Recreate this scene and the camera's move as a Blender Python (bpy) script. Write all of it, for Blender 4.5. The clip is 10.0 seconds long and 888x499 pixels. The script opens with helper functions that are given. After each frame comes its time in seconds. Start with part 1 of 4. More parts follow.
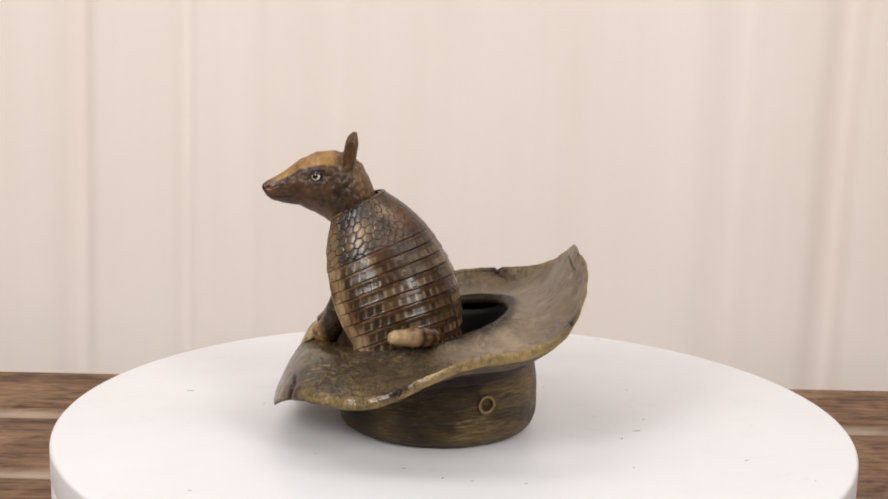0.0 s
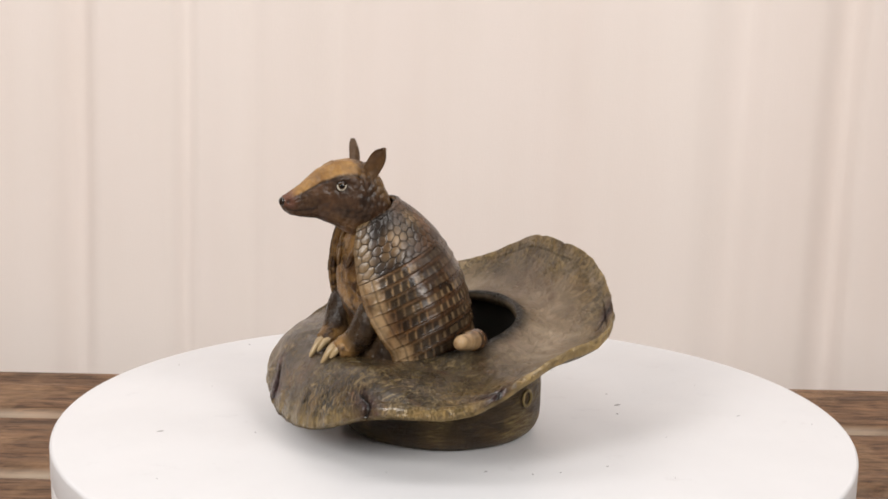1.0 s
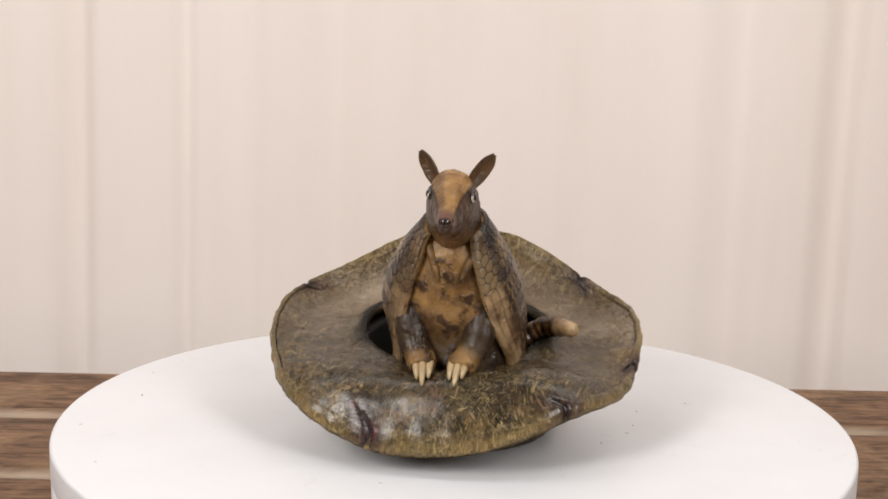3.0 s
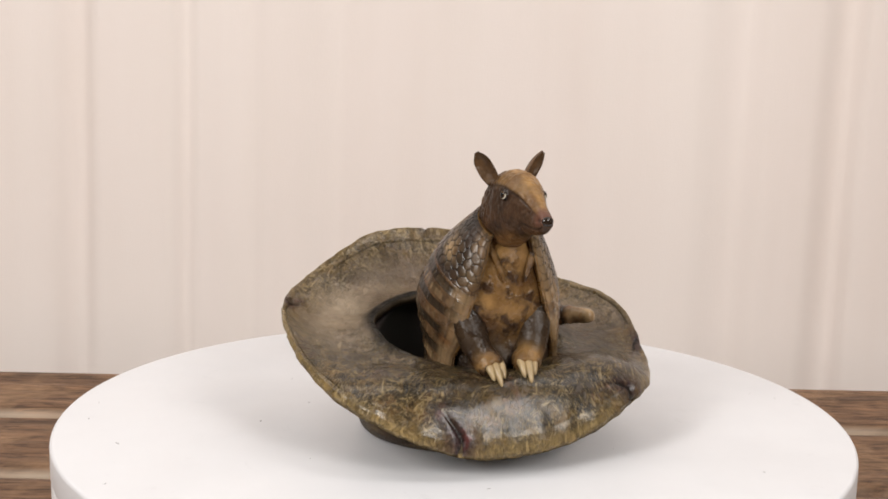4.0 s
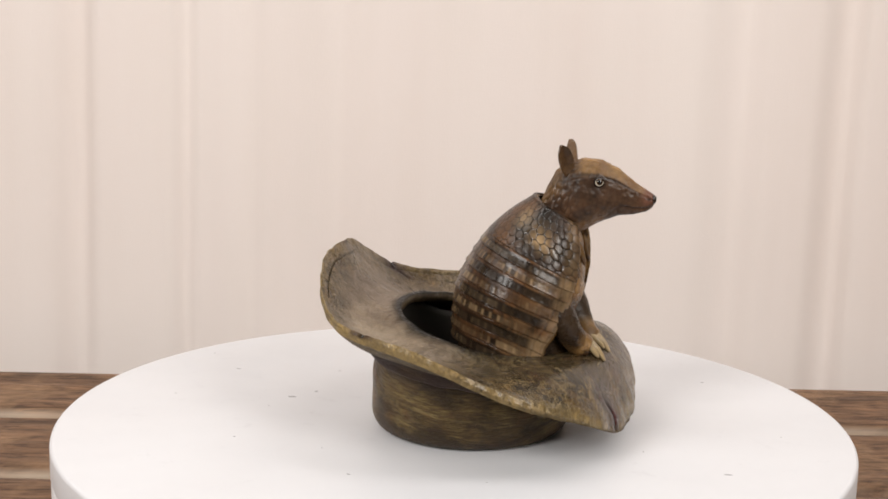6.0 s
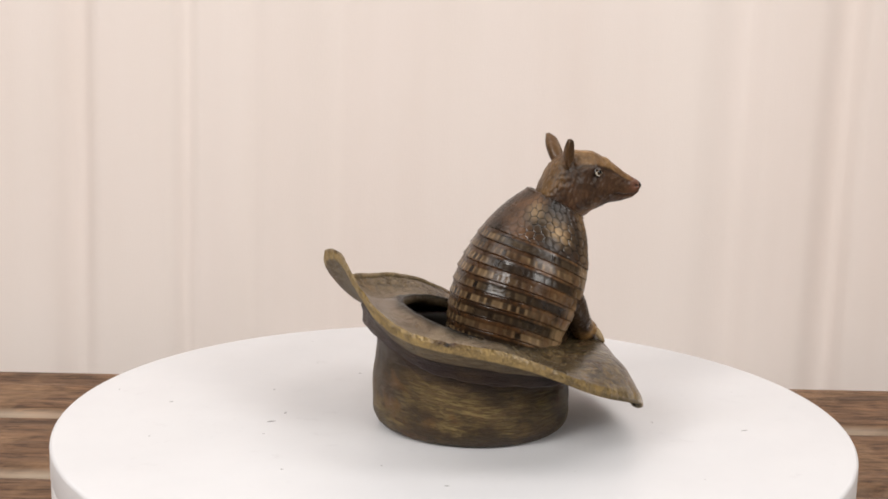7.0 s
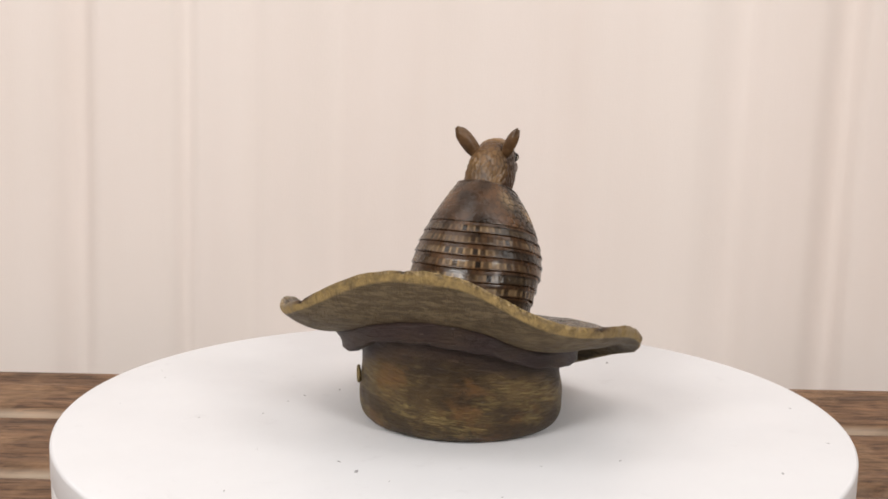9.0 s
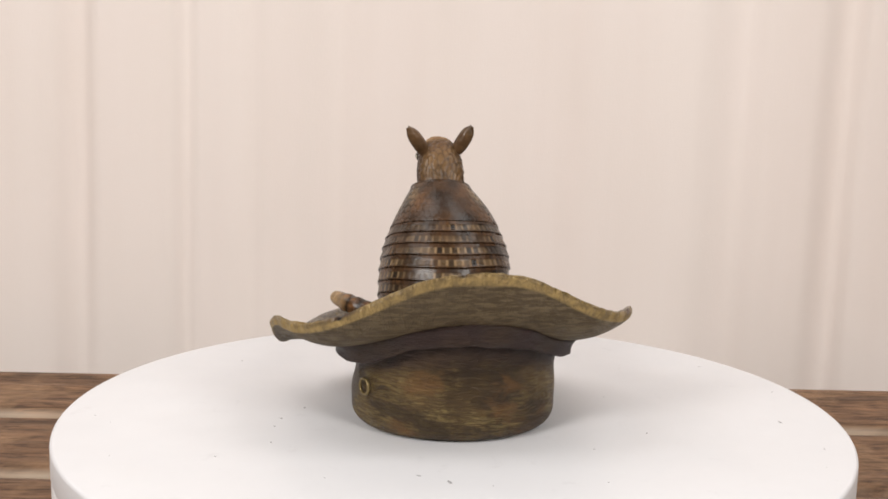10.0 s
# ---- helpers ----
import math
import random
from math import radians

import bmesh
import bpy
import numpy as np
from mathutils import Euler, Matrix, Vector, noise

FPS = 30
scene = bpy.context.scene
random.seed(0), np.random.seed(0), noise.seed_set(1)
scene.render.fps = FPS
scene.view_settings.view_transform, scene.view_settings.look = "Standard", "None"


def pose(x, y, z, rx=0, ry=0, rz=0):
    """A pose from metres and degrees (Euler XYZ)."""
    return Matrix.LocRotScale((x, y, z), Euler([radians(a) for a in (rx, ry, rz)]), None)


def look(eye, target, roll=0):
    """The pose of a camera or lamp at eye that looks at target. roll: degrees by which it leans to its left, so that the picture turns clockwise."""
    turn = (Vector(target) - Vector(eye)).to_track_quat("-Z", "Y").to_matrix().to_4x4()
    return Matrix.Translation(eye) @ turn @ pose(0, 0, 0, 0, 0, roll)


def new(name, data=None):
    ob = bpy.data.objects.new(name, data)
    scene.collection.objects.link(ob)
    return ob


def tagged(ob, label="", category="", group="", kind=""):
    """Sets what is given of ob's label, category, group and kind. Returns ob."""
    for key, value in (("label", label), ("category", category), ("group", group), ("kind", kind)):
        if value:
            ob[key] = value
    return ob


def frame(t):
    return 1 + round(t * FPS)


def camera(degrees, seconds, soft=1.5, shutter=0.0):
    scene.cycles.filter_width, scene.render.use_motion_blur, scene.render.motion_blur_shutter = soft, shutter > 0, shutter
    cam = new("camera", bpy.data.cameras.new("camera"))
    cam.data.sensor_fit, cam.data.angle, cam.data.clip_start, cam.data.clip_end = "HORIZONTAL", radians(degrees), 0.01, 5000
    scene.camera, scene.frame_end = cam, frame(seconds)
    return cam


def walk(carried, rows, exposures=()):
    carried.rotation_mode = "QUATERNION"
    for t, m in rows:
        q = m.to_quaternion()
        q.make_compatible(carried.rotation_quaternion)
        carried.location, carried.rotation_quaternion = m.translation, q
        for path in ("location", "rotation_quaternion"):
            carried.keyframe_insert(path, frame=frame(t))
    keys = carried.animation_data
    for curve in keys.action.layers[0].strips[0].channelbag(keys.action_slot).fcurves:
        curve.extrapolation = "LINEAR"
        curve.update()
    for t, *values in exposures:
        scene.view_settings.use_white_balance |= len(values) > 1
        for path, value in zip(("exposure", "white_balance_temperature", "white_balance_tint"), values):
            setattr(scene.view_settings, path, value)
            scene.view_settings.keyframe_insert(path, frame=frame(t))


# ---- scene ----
# ---- camera: it stands still, the platter turns ----
cam = camera(32.99, 10.0, soft=1.7)
CAM = look((0.0, -0.66155, 0.20919), (-0.00619, 0.0, 0.07961), 1.238)
walk(cam, [(0.0, CAM), (10.0, CAM)])

# ---- light: a bright studio corner with two softboxes and a pale room ----
world = bpy.data.worlds.new("studio_world")
world.use_nodes = True
world.node_tree.nodes["Background"].inputs[0].default_value = (1.0, 0.97, 0.94, 1)
world.node_tree.nodes["Background"].inputs[1].default_value = 0.3
scene.world = world
scene.view_settings.exposure = 0.0


def softbox(name, eye, target, size_x, size_y, watts, colour):
    data = bpy.data.lights.new(name, "AREA")
    data.shape, data.size, data.size_y = "RECTANGLE", size_x, size_y
    data.energy, data.color = watts, colour
    ob = new(name, data)
    ob.matrix_world = look(eye, target)
    return ob


for side in (-1, 1):
    softbox("softbox_overhead", (0.62 * side, -0.1, 1.2), (0.0, 0.0, 0.0), 0.4, 1.0, 4.5, (1.0, 0.97, 0.945))
softbox("softbox_side", (-1.05, -1.25, 1.0), (0.0, 0.25, 0.1), 0.55, 0.8, 25.4, (1.0, 0.97, 0.94))
softbox("softbox_side", (1.05, -1.3, 1.0), (0.0, 0.25, 0.1), 0.55, 0.8, 19.8, (1.0, 0.965, 0.93))


# ---- materials ----
class Mat:
    """A node material, built by short calls."""

    def __init__(self, name, rough=0.5, metal=0.0, spec=0.5, coat=0.0):
        self.m = bpy.data.materials.new(name)
        self.m.use_nodes = True
        self.t = self.m.node_tree
        self.b = self.t.nodes["Principled BSDF"]
        self.b.inputs["Roughness"].default_value = rough
        self.b.inputs["Metallic"].default_value = metal
        self.b.inputs["Specular IOR Level"].default_value = spec
        self.b.inputs["Coat Weight"].default_value = coat
        self.b.inputs["Coat Roughness"].default_value = 0.25
        self.co = self.node("ShaderNodeTexCoord").outputs["Object"]

    def node(self, kind, **props):
        n = self.t.nodes.new(kind)
        for k, v in props.items():
            setattr(n, k, v)
        return n

    def put(self, socket, value):
        if isinstance(value, bpy.types.NodeSocket):
            self.t.links.new(value, socket)
        else:
            socket.default_value = value

    def coords(self, sx=1, sy=1, sz=1, rx=0, ry=0, rz=0):
        """Object coordinates, first turned, then stretched."""
        out = self.co
        if rx or ry or rz:
            n = self.node("ShaderNodeMapping")
            self.put(n.inputs["Vector"], out)
            n.inputs["Rotation"].default_value = (radians(rx), radians(ry), radians(rz))
            out = n.outputs[0]
        n = self.node("ShaderNodeMapping")
        self.put(n.inputs["Vector"], out)
        n.inputs["Scale"].default_value = (sx, sy, sz)
        return n.outputs[0]

    def noise(self, scale, detail=4.0, rough=0.55, dist=0.0, co=None):
        n = self.node("ShaderNodeTexNoise")
        self.put(n.inputs["Vector"], co or self.co)
        for k, v in (("Scale", scale), ("Detail", detail), ("Roughness", rough), ("Distortion", dist)):
            n.inputs[k].default_value = v
        return n.outputs["Fac"]

    def ramp(self, fac, stops):
        n = self.node("ShaderNodeValToRGB")
        self.put(n.inputs[0], fac)
        el = n.color_ramp.elements
        while len(el) < len(stops):
            el.new(0.5)
        for e, (p, c) in zip(el, stops):
            e.position = p
            e.color = (c, c, c, 1) if isinstance(c, (int, float)) else (*c, 1)
        return n.outputs[0]

    def mix(self, fac, a, b, blend="MIX"):
        n = self.node("ShaderNodeMix", data_type="RGBA", blend_type=blend)
        self.put(n.inputs[0], fac)
        for s, v in ((n.inputs[6], a), (n.inputs[7], b)):
            self.put(s, (*v, 1) if isinstance(v, tuple) and len(v) == 3 else v)
        return n.outputs[2]

    def math(self, op, a, b=0.0):
        n = self.node("ShaderNodeMath", operation=op)
        self.put(n.inputs[0], a)
        self.put(n.inputs[1], b)
        return n.outputs[0]

    def attr(self, name):
        return self.node("ShaderNodeAttribute", attribute_name=name).outputs["Fac"]

    def scratches(self, scale, angle, stretch=9.0, lo=0.53, hi=0.6, tilt=0):
        """Fine strokes along one direction."""
        return self.ramp(self.noise(scale, 3.0, 0.6, 0.35, self.coords(1, stretch, 1, tilt, 0, angle)), [(lo, 0.0), (hi, 1.0)])

    def done(self, colour, bump=None, strength=0.4, distance=0.0006, rough=None):
        self.put(self.b.inputs["Base Color"], (*colour, 1) if isinstance(colour, tuple) else colour)
        if rough is not None:
            self.put(self.b.inputs["Roughness"], rough)
        if bump is not None:
            n = self.node("ShaderNodeBump")
            n.inputs["Strength"].default_value = strength
            n.inputs["Distance"].default_value = distance
            self.put(n.inputs["Height"], bump)
            self.put(self.b.inputs["Normal"], n.outputs[0])
        return self.m


def hat_material():
    """Antiqued leather look: olive-taupe paint, fine crossed strokes, ochre rubbing towards the edge, plum stains at the tears."""
    m = Mat("painted_leather_brim", 0.3, spec=0.22)
    m.b.inputs["Coat Roughness"].default_value = 0.24
    big = m.noise(26, 4, 0.6)
    mid = m.noise(95, 5, 0.65)
    fine = m.noise(480, 4, 0.7)
    sep = m.node("ShaderNodeSeparateXYZ")
    m.put(sep.inputs[0], m.co)

    def span(axis, lo, hi):
        n = m.node("ShaderNodeMapRange", interpolation_type="SMOOTHSTEP")
        m.put(n.inputs["Value"], sep.outputs[axis])
        n.inputs["From Min"].default_value, n.inputs["From Max"].default_value = lo, hi
        return n.outputs[0]

    # front carries a darker olive wash; the pale back has sheen painted in
    fr = span("X", 0.02, -0.05)
    edge, under = m.attr("edge"), m.attr("under")
    top = m.math("SUBTRACT", 1.0, under)
    base = m.mix(m.ramp(big, [(0.36, 0.0), (0.64, 1.0)]), (0.2, 0.143, 0.09), (0.36, 0.278, 0.195))
    base = m.mix(m.math("MULTIPLY", m.ramp(m.noise(40, 4, 0.6, 0.4, m.coords(1, 1, 1, 30, 50, 10)), [(0.48, 0.0), (0.62, 0.8)]), 0.6), base, (0.1, 0.062, 0.04))
    base = m.mix(m.math("MULTIPLY", fr, 0.93), base, (0.036, 0.0205, 0.008))
    base = m.mix(m.math("MULTIPLY", m.ramp(mid, [(0.45, 0.0), (0.6, 0.8)]), m.math("ADD", 0.06, m.math("MULTIPLY", fr, 0.7))), base, (0.03, 0.022, 0.011))
    green = m.ramp(m.noise(55, 3, 0.6, 0.2, m.coords(1, 1, 1, 65, 12, 40)), [(0.5, 0.0), (0.62, 0.55)])
    base = m.mix(m.math("MULTIPLY", green, m.math("ADD", 0.25, m.math("MULTIPLY", fr, 0.3))), base, (0.05, 0.047, 0.019))
    # ochre and rust patches near the edge
    ochre = m.ramp(m.noise(62, 4, 0.65, 0.3, m.coords(1, 1, 1, 3, 9, 60)), [(0.47, 0.0), (0.57, 0.85)])
    base = m.mix(m.math("MULTIPLY", ochre, m.math("MULTIPLY", edge, 0.75)), base, (0.21, 0.125, 0.04))
    rust = m.ramp(m.noise(70, 3, 0.6, 0.2, m.coords(1, 1, 1, 50, 80, 15)), [(0.56, 0.0), (0.64, 0.7)])
    base = m.mix(m.math("MULTIPLY", rust, m.math("ADD", 0.15, m.math("MULTIPLY", fr, 0.5))), base, (0.12, 0.052, 0.026))
    # fine tooled strokes in crossing bundles
    strokes = None
    for k, angle in enumerate((18, -47, 82, -12, 50, -75)):
        st = m.scratches(150 + 16 * k, angle, 7, 0.54, 0.6)
        here = m.ramp(m.noise(52, 2, 0.5, 0.3, m.coords(1, 1, 1, 40 * k + 5, 15 * k, 25 * k)), [(0.47, 0.0), (0.55, 1.0)])
        st = m.math("MULTIPLY", st, here)
        strokes = st if strokes is None else m.math("MAXIMUM", strokes, st)
    heavy = m.math("MAXIMUM", m.math("MULTIPLY", fr, 0.75), m.math("MULTIPLY", edge, 0.6))
    heavy = m.math("MULTIPLY", m.math("ADD", 0.06, heavy), m.math("SUBTRACT", 1.0, m.math("MULTIPLY", under, 0.6)))
    base = m.mix(m.math("MULTIPLY", strokes, m.math("MULTIPLY", heavy, 0.95)), base, (0.28, 0.2, 0.092))
    dirt = m.ramp(m.noise(230, 6, 0.8, 0.6), [(0.48, 0.0), (0.58, 0.85)])
    base = m.mix(m.math("MULTIPLY", dirt, m.math("MULTIPLY", heavy, 1.1)), base, (0.012, 0.009, 0.005))
    base = m.mix(m.ramp(fine, [(0.42, 0.0), (0.62, 0.35)]), base, m.mix(0.5, base, (0.015, 0.01, 0.005)))
    # near-black wash round the opening, with the shade of its inner wall painted in
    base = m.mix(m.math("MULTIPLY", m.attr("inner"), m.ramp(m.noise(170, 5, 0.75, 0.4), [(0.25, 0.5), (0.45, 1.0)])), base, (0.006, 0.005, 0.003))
    # underside: level brushed grain
    grain = m.ramp(m.noise(120, 5, 0.7, 0.6, m.coords(1, 1, 5)), [(0.45, 0.0), (0.6, 0.7)])
    base = m.mix(m.math("MULTIPLY", under, 0.85), base, m.mix(grain, (0.068, 0.047, 0.023), (0.19, 0.138, 0.072)))
    pale = m.math("MULTIPLY", m.attr("rim"), m.ramp(m.noise(190, 6, 0.75, 0.5), [(0.34, 0.25), (0.58, 1.0)]))
    base = m.mix(m.math("MULTIPLY", pale, m.math("SUBTRACT", 0.95, m.math("MULTIPLY", fr, 0.35))), base, (0.36, 0.25, 0.1))
    base = m.mix(m.math("MULTIPLY", m.attr("stain"), m.ramp(m.noise(90, 4, 0.7), [(0.3, 0.45), (0.6, 1.0)])), base, (0.034, 0.012, 0.021))
    base = m.mix(m.math("MULTIPLY", m.attr("stain"), m.ramp(m.noise(150, 3, 0.6, 0.0, m.coords(1, 1, 1, 20, 70, 0)), [(0.6, 0.0), (0.66, 0.8)])), base, (0.12, 0.028, 0.024))
    base = m.mix(m.attr("groove"), base, (0.01, 0.007, 0.004))
    relief = m.math("MULTIPLY", strokes, m.math("ADD", 0.1, heavy))
    bump = m.math("ADD", m.math("MULTIPLY", relief, 2.2), m.math("ADD", m.math("MULTIPLY", fine, 0.3), m.math("MULTIPLY", mid, 0.7)))
    rough = m.math("SUBTRACT", m.ramp(m.noise(70, 4, 0.6), [(0.3, 0.24), (0.7, 0.4)]), m.math("MULTIPLY", m.math("MULTIPLY", fr, top), 0.06))
    # varnish on the upper face only, heaviest at the front
    m.put(m.b.inputs["Coat Weight"], m.math("MULTIPLY", m.math("SUBTRACT", top, m.attr("inner")), m.math("ADD", 0.2, m.math("MULTIPLY", fr, 0.3))))
    rough = m.math("ADD", rough, m.math("MULTIPLY", under, 0.25))
    return m.done(base, bump, 0.9, 0.0011, rough)


def crown_material():
    """The same leather, darker, plum-brown above and rubbed olive below, with fine wavy level grain."""
    m = Mat("painted_leather_crown", 0.4, spec=0.25)
    big = m.noise(22, 4, 0.6)
    base = m.mix(m.ramp(big, [(0.35, 0.0), (0.65, 1.0)]), (0.024, 0.0145, 0.008), (0.105, 0.065, 0.029))
    g1 = m.ramp(m.noise(105, 6, 0.7, 0.9, m.coords(1, 1, 9)), [(0.48, 0.0), (0.62, 0.9)])
    g2 = m.ramp(m.noise(80, 5, 0.65, 1.3, m.coords(1, 1, 12, 5, 6, 0)), [(0.52, 0.0), (0.58, 1.0)])
    grain = m.math("MAXIMUM", g1, m.math("MULTIPLY", g2, 0.8))
    where = m.ramp(m.noise(34, 4, 0.65), [(0.42, 0.06), (0.6, 0.9)])
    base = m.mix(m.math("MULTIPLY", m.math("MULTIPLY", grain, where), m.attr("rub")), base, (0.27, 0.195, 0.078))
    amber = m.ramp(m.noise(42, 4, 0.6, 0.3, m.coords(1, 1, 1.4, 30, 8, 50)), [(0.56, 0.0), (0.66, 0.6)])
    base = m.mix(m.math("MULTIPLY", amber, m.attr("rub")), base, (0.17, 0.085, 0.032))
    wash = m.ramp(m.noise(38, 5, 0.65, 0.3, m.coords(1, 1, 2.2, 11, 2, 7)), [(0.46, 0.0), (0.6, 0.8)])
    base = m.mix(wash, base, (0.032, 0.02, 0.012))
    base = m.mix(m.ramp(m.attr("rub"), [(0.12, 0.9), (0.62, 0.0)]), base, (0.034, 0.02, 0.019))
    bump = m.math("ADD", m.math("MULTIPLY", grain, 1.0), m.noise(300, 4, 0.7))
    return m.done(base, bump, 0.7, 0.0007, m.ramp(big, [(0.3, 0.34), (0.7, 0.5)]))


def shell_material():
    """Glossy antiqued brown: dark in the joints, tan on raised scutes, in lighter and darker belts."""
    m = Mat("painted_shell", 0.2, spec=0.36)
    big = m.noise(45, 3, 0.6)
    base = m.mix(m.ramp(big, [(0.35, 0.0), (0.65, 1.0)]), (0.009, 0.006, 0.004), (0.04, 0.02, 0.01))
    lift = m.math("MULTIPLY", m.attr("tone"), m.ramp(m.noise(130, 4, 0.65), [(0.36, 0.2), (0.6, 1.0)]))
    base = m.mix(m.math("MULTIPLY", m.attr("slate"), 0.8), base, (0.062, 0.053, 0.048))
    base = m.mix(lift, base, (0.22, 0.1, 0.037))
    base = m.mix(m.math("MULTIPLY", m.attr("pale"), m.ramp(m.noise(75, 3, 0.6), [(0.34, 0.15), (0.55, 1.0)])), base, (0.42, 0.285, 0.15))
    base = m.mix(m.attr("groove"), base, (0.009, 0.006, 0.004))
    bump = m.math("ADD", m.noise(380, 4, 0.65), m.noise(120, 3, 0.6))
    return m.done(base, bump, 0.35, 0.0005, m.ramp(m.noise(90, 4, 0.6), [(0.3, 0.18), (0.7, 0.36)]))


def chest_material():
    m = Mat("painted_chest", 0.34, spec=0.28)
    base = m.mix(m.ramp(m.noise(70, 4, 0.6), [(0.35, 0.0), (0.65, 1.0)]), (0.095, 0.046, 0.015), (0.31, 0.175, 0.062))
    spots = m.ramp(m.noise(125, 3, 0.6), [(0.5, 0.0), (0.62, 0.9)])
    base = m.mix(spots, base, (0.03, 0.014, 0.007))
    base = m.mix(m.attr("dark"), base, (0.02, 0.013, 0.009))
    bump = m.math("ADD", m.noise(330, 4, 0.7), spots)
    return m.done(base, bump, 0.6, 0.0008, m.ramp(m.noise(150, 3, 0.6), [(0.3, 0.18), (0.7, 0.4)]))


def head_material():
    """Grey-brown pebbled cheeks, a tan face plate, a pinkish nose."""
    m = Mat("painted_head", 0.34, spec=0.32)
    base = m.mix(m.ramp(m.noise(85, 4, 0.65), [(0.35, 0.0), (0.68, 1.0)]), (0.019, 0.01, 0.006), (0.085, 0.042, 0.021))
    vor = m.node("ShaderNodeTexVoronoi")
    m.put(vor.inputs["Vector"], m.co)
    vor.inputs["Scale"].default_value = 520
    peb = m.ramp(vor.outputs["Distance"], [(0.1, 1.0), (0.75, 0.0)])
    base = m.mix(m.math("MULTIPLY", peb, 0.3), base, (0.14, 0.083, 0.046))
    plate = m.mix(m.ramp(m.noise(120, 4, 0.6), [(0.35, 0.0), (0.65, 1.0)]), (0.22, 0.112, 0.035), (0.42, 0.24, 0.083))
    base = m.mix(m.math("MULTIPLY", m.attr("mask"), m.ramp(m.noise(170, 5, 0.7), [(0.3, 0.55), (0.55, 1.0)])), base, plate)
    base = m.mix(m.attr("nose"), base, (0.15, 0.062, 0.04))
    base = m.mix(m.math("MULTIPLY", m.attr("throat"), m.ramp(m.noise(110, 4, 0.6), [(0.35, 0.3), (0.6, 1.0)])), base, (0.17, 0.088, 0.034))
    base = m.mix(m.attr("groove"), base, (0.018, 0.01, 0.007))
    bump = m.math("ADD", m.math("MULTIPLY", peb, 0.6), m.noise(400, 3, 0.6))
    return m.done(base, bump, 0.4, 0.0006, m.ramp(m.noise(140, 4, 0.6), [(0.3, 0.3), (0.7, 0.46)]))


def wood_material():
    """Rustic boards: brown stain worn through to paler wood, each board a little different."""
    m = Mat("rustic_wood", 0.55, spec=0.28)
    rnd = m.node("ShaderNodeObjectInfo").outputs["Random"]
    shift = m.node("ShaderNodeVectorMath", operation="ADD")
    comb = m.node("ShaderNodeCombineXYZ")
    m.put(comb.inputs[0], m.math("MULTIPLY", rnd, 7.0))
    m.put(comb.inputs[1], m.math("MULTIPLY", rnd, 3.0))
    m.put(shift.inputs[0], m.coords(1, 6, 6))
    m.put(shift.inputs[1], comb.outputs[0])
    g1 = m.noise(10, 7, 0.7, 1.0, shift.outputs[0])
    g2 = m.noise(38, 6, 0.7, 0.5, shift.outputs[0])
    base = m.mix(m.ramp(g1, [(0.33, 0.0), (0.5, 0.5), (0.68, 1.0)]), (0.06, 0.029, 0.015), (0.3, 0.16, 0.08))
    base = m.mix(m.ramp(g2, [(0.46, 0.0), (0.6, 0.8)]), base, (0.05, 0.026, 0.016))
    base = m.mix(m.ramp(m.noise(16, 5, 0.7, 0.6), [(0.5, 0.0), (0.66, 0.6)]), base, (0.33, 0.2, 0.11))
    base = m.mix(m.attr("worn"), base, (0.5, 0.4, 0.3))
    return m.done(base, m.math("ADD", g1, m.math("MULTIPLY", g2, 0.5)), 0.35, 0.0015, m.ramp(g2, [(0.3, 0.42), (0.7, 0.65)]))


def cloth_material():
    m = Mat("pale_curtain_cloth", 0.85, spec=0.2)
    base = m.mix(m.ramp(m.noise(9, 4, 0.6, 0.0, m.coords(1, 1, 0.06)), [(0.35, 0.0), (0.65, 1.0)]), (0.73, 0.645, 0.597), (0.775, 0.7, 0.655))
    base = m.mix(m.ramp(m.noise(24, 4, 0.6, 0.0, m.coords(1, 1, 0.5)), [(0.4, 0.0), (0.7, 0.3)]), base, (0.785, 0.7, 0.663))
    weave = m.math("ADD", m.noise(900, 2, 0.5, 0.0, m.coords(1, 1, 0.2)), m.noise(900, 2, 0.5, 0.0, m.coords(0.2, 1, 1)))
    return m.done(base, weave, 0.12, 0.0004)


def platter_material():
    m = Mat("white_platter", 0.42)
    base = m.mix(m.ramp(m.noise(14, 4, 0.6), [(0.35, 0.0), (0.7, 1.0)]), (0.72, 0.72, 0.738), (0.69, 0.687, 0.703))
    smudge = m.ramp(m.noise(60, 5, 0.7, 0.5), [(0.62, 0.0), (0.74, 0.35)])
    base = m.mix(smudge, base, (0.58, 0.57, 0.585))
    return m.done(base, m.noise(160, 3, 0.5), 0.05, 0.0003, m.ramp(m.noise(30, 3, 0.6), [(0.3, 0.36), (0.7, 0.5)]))


def plain_material(name, colour, rough=0.5, metal=0.0, var=0.15, scale=60.0, coat=0.0, spec=0.5):
    m = Mat(name, rough, metal, spec=spec, coat=coat)
    other = tuple(c * (1 - var) for c in colour)
    return m.done(m.mix(m.noise(scale, 4, 0.6), colour, other), m.noise(scale * 4, 3, 0.6), 0.2, 0.0004)


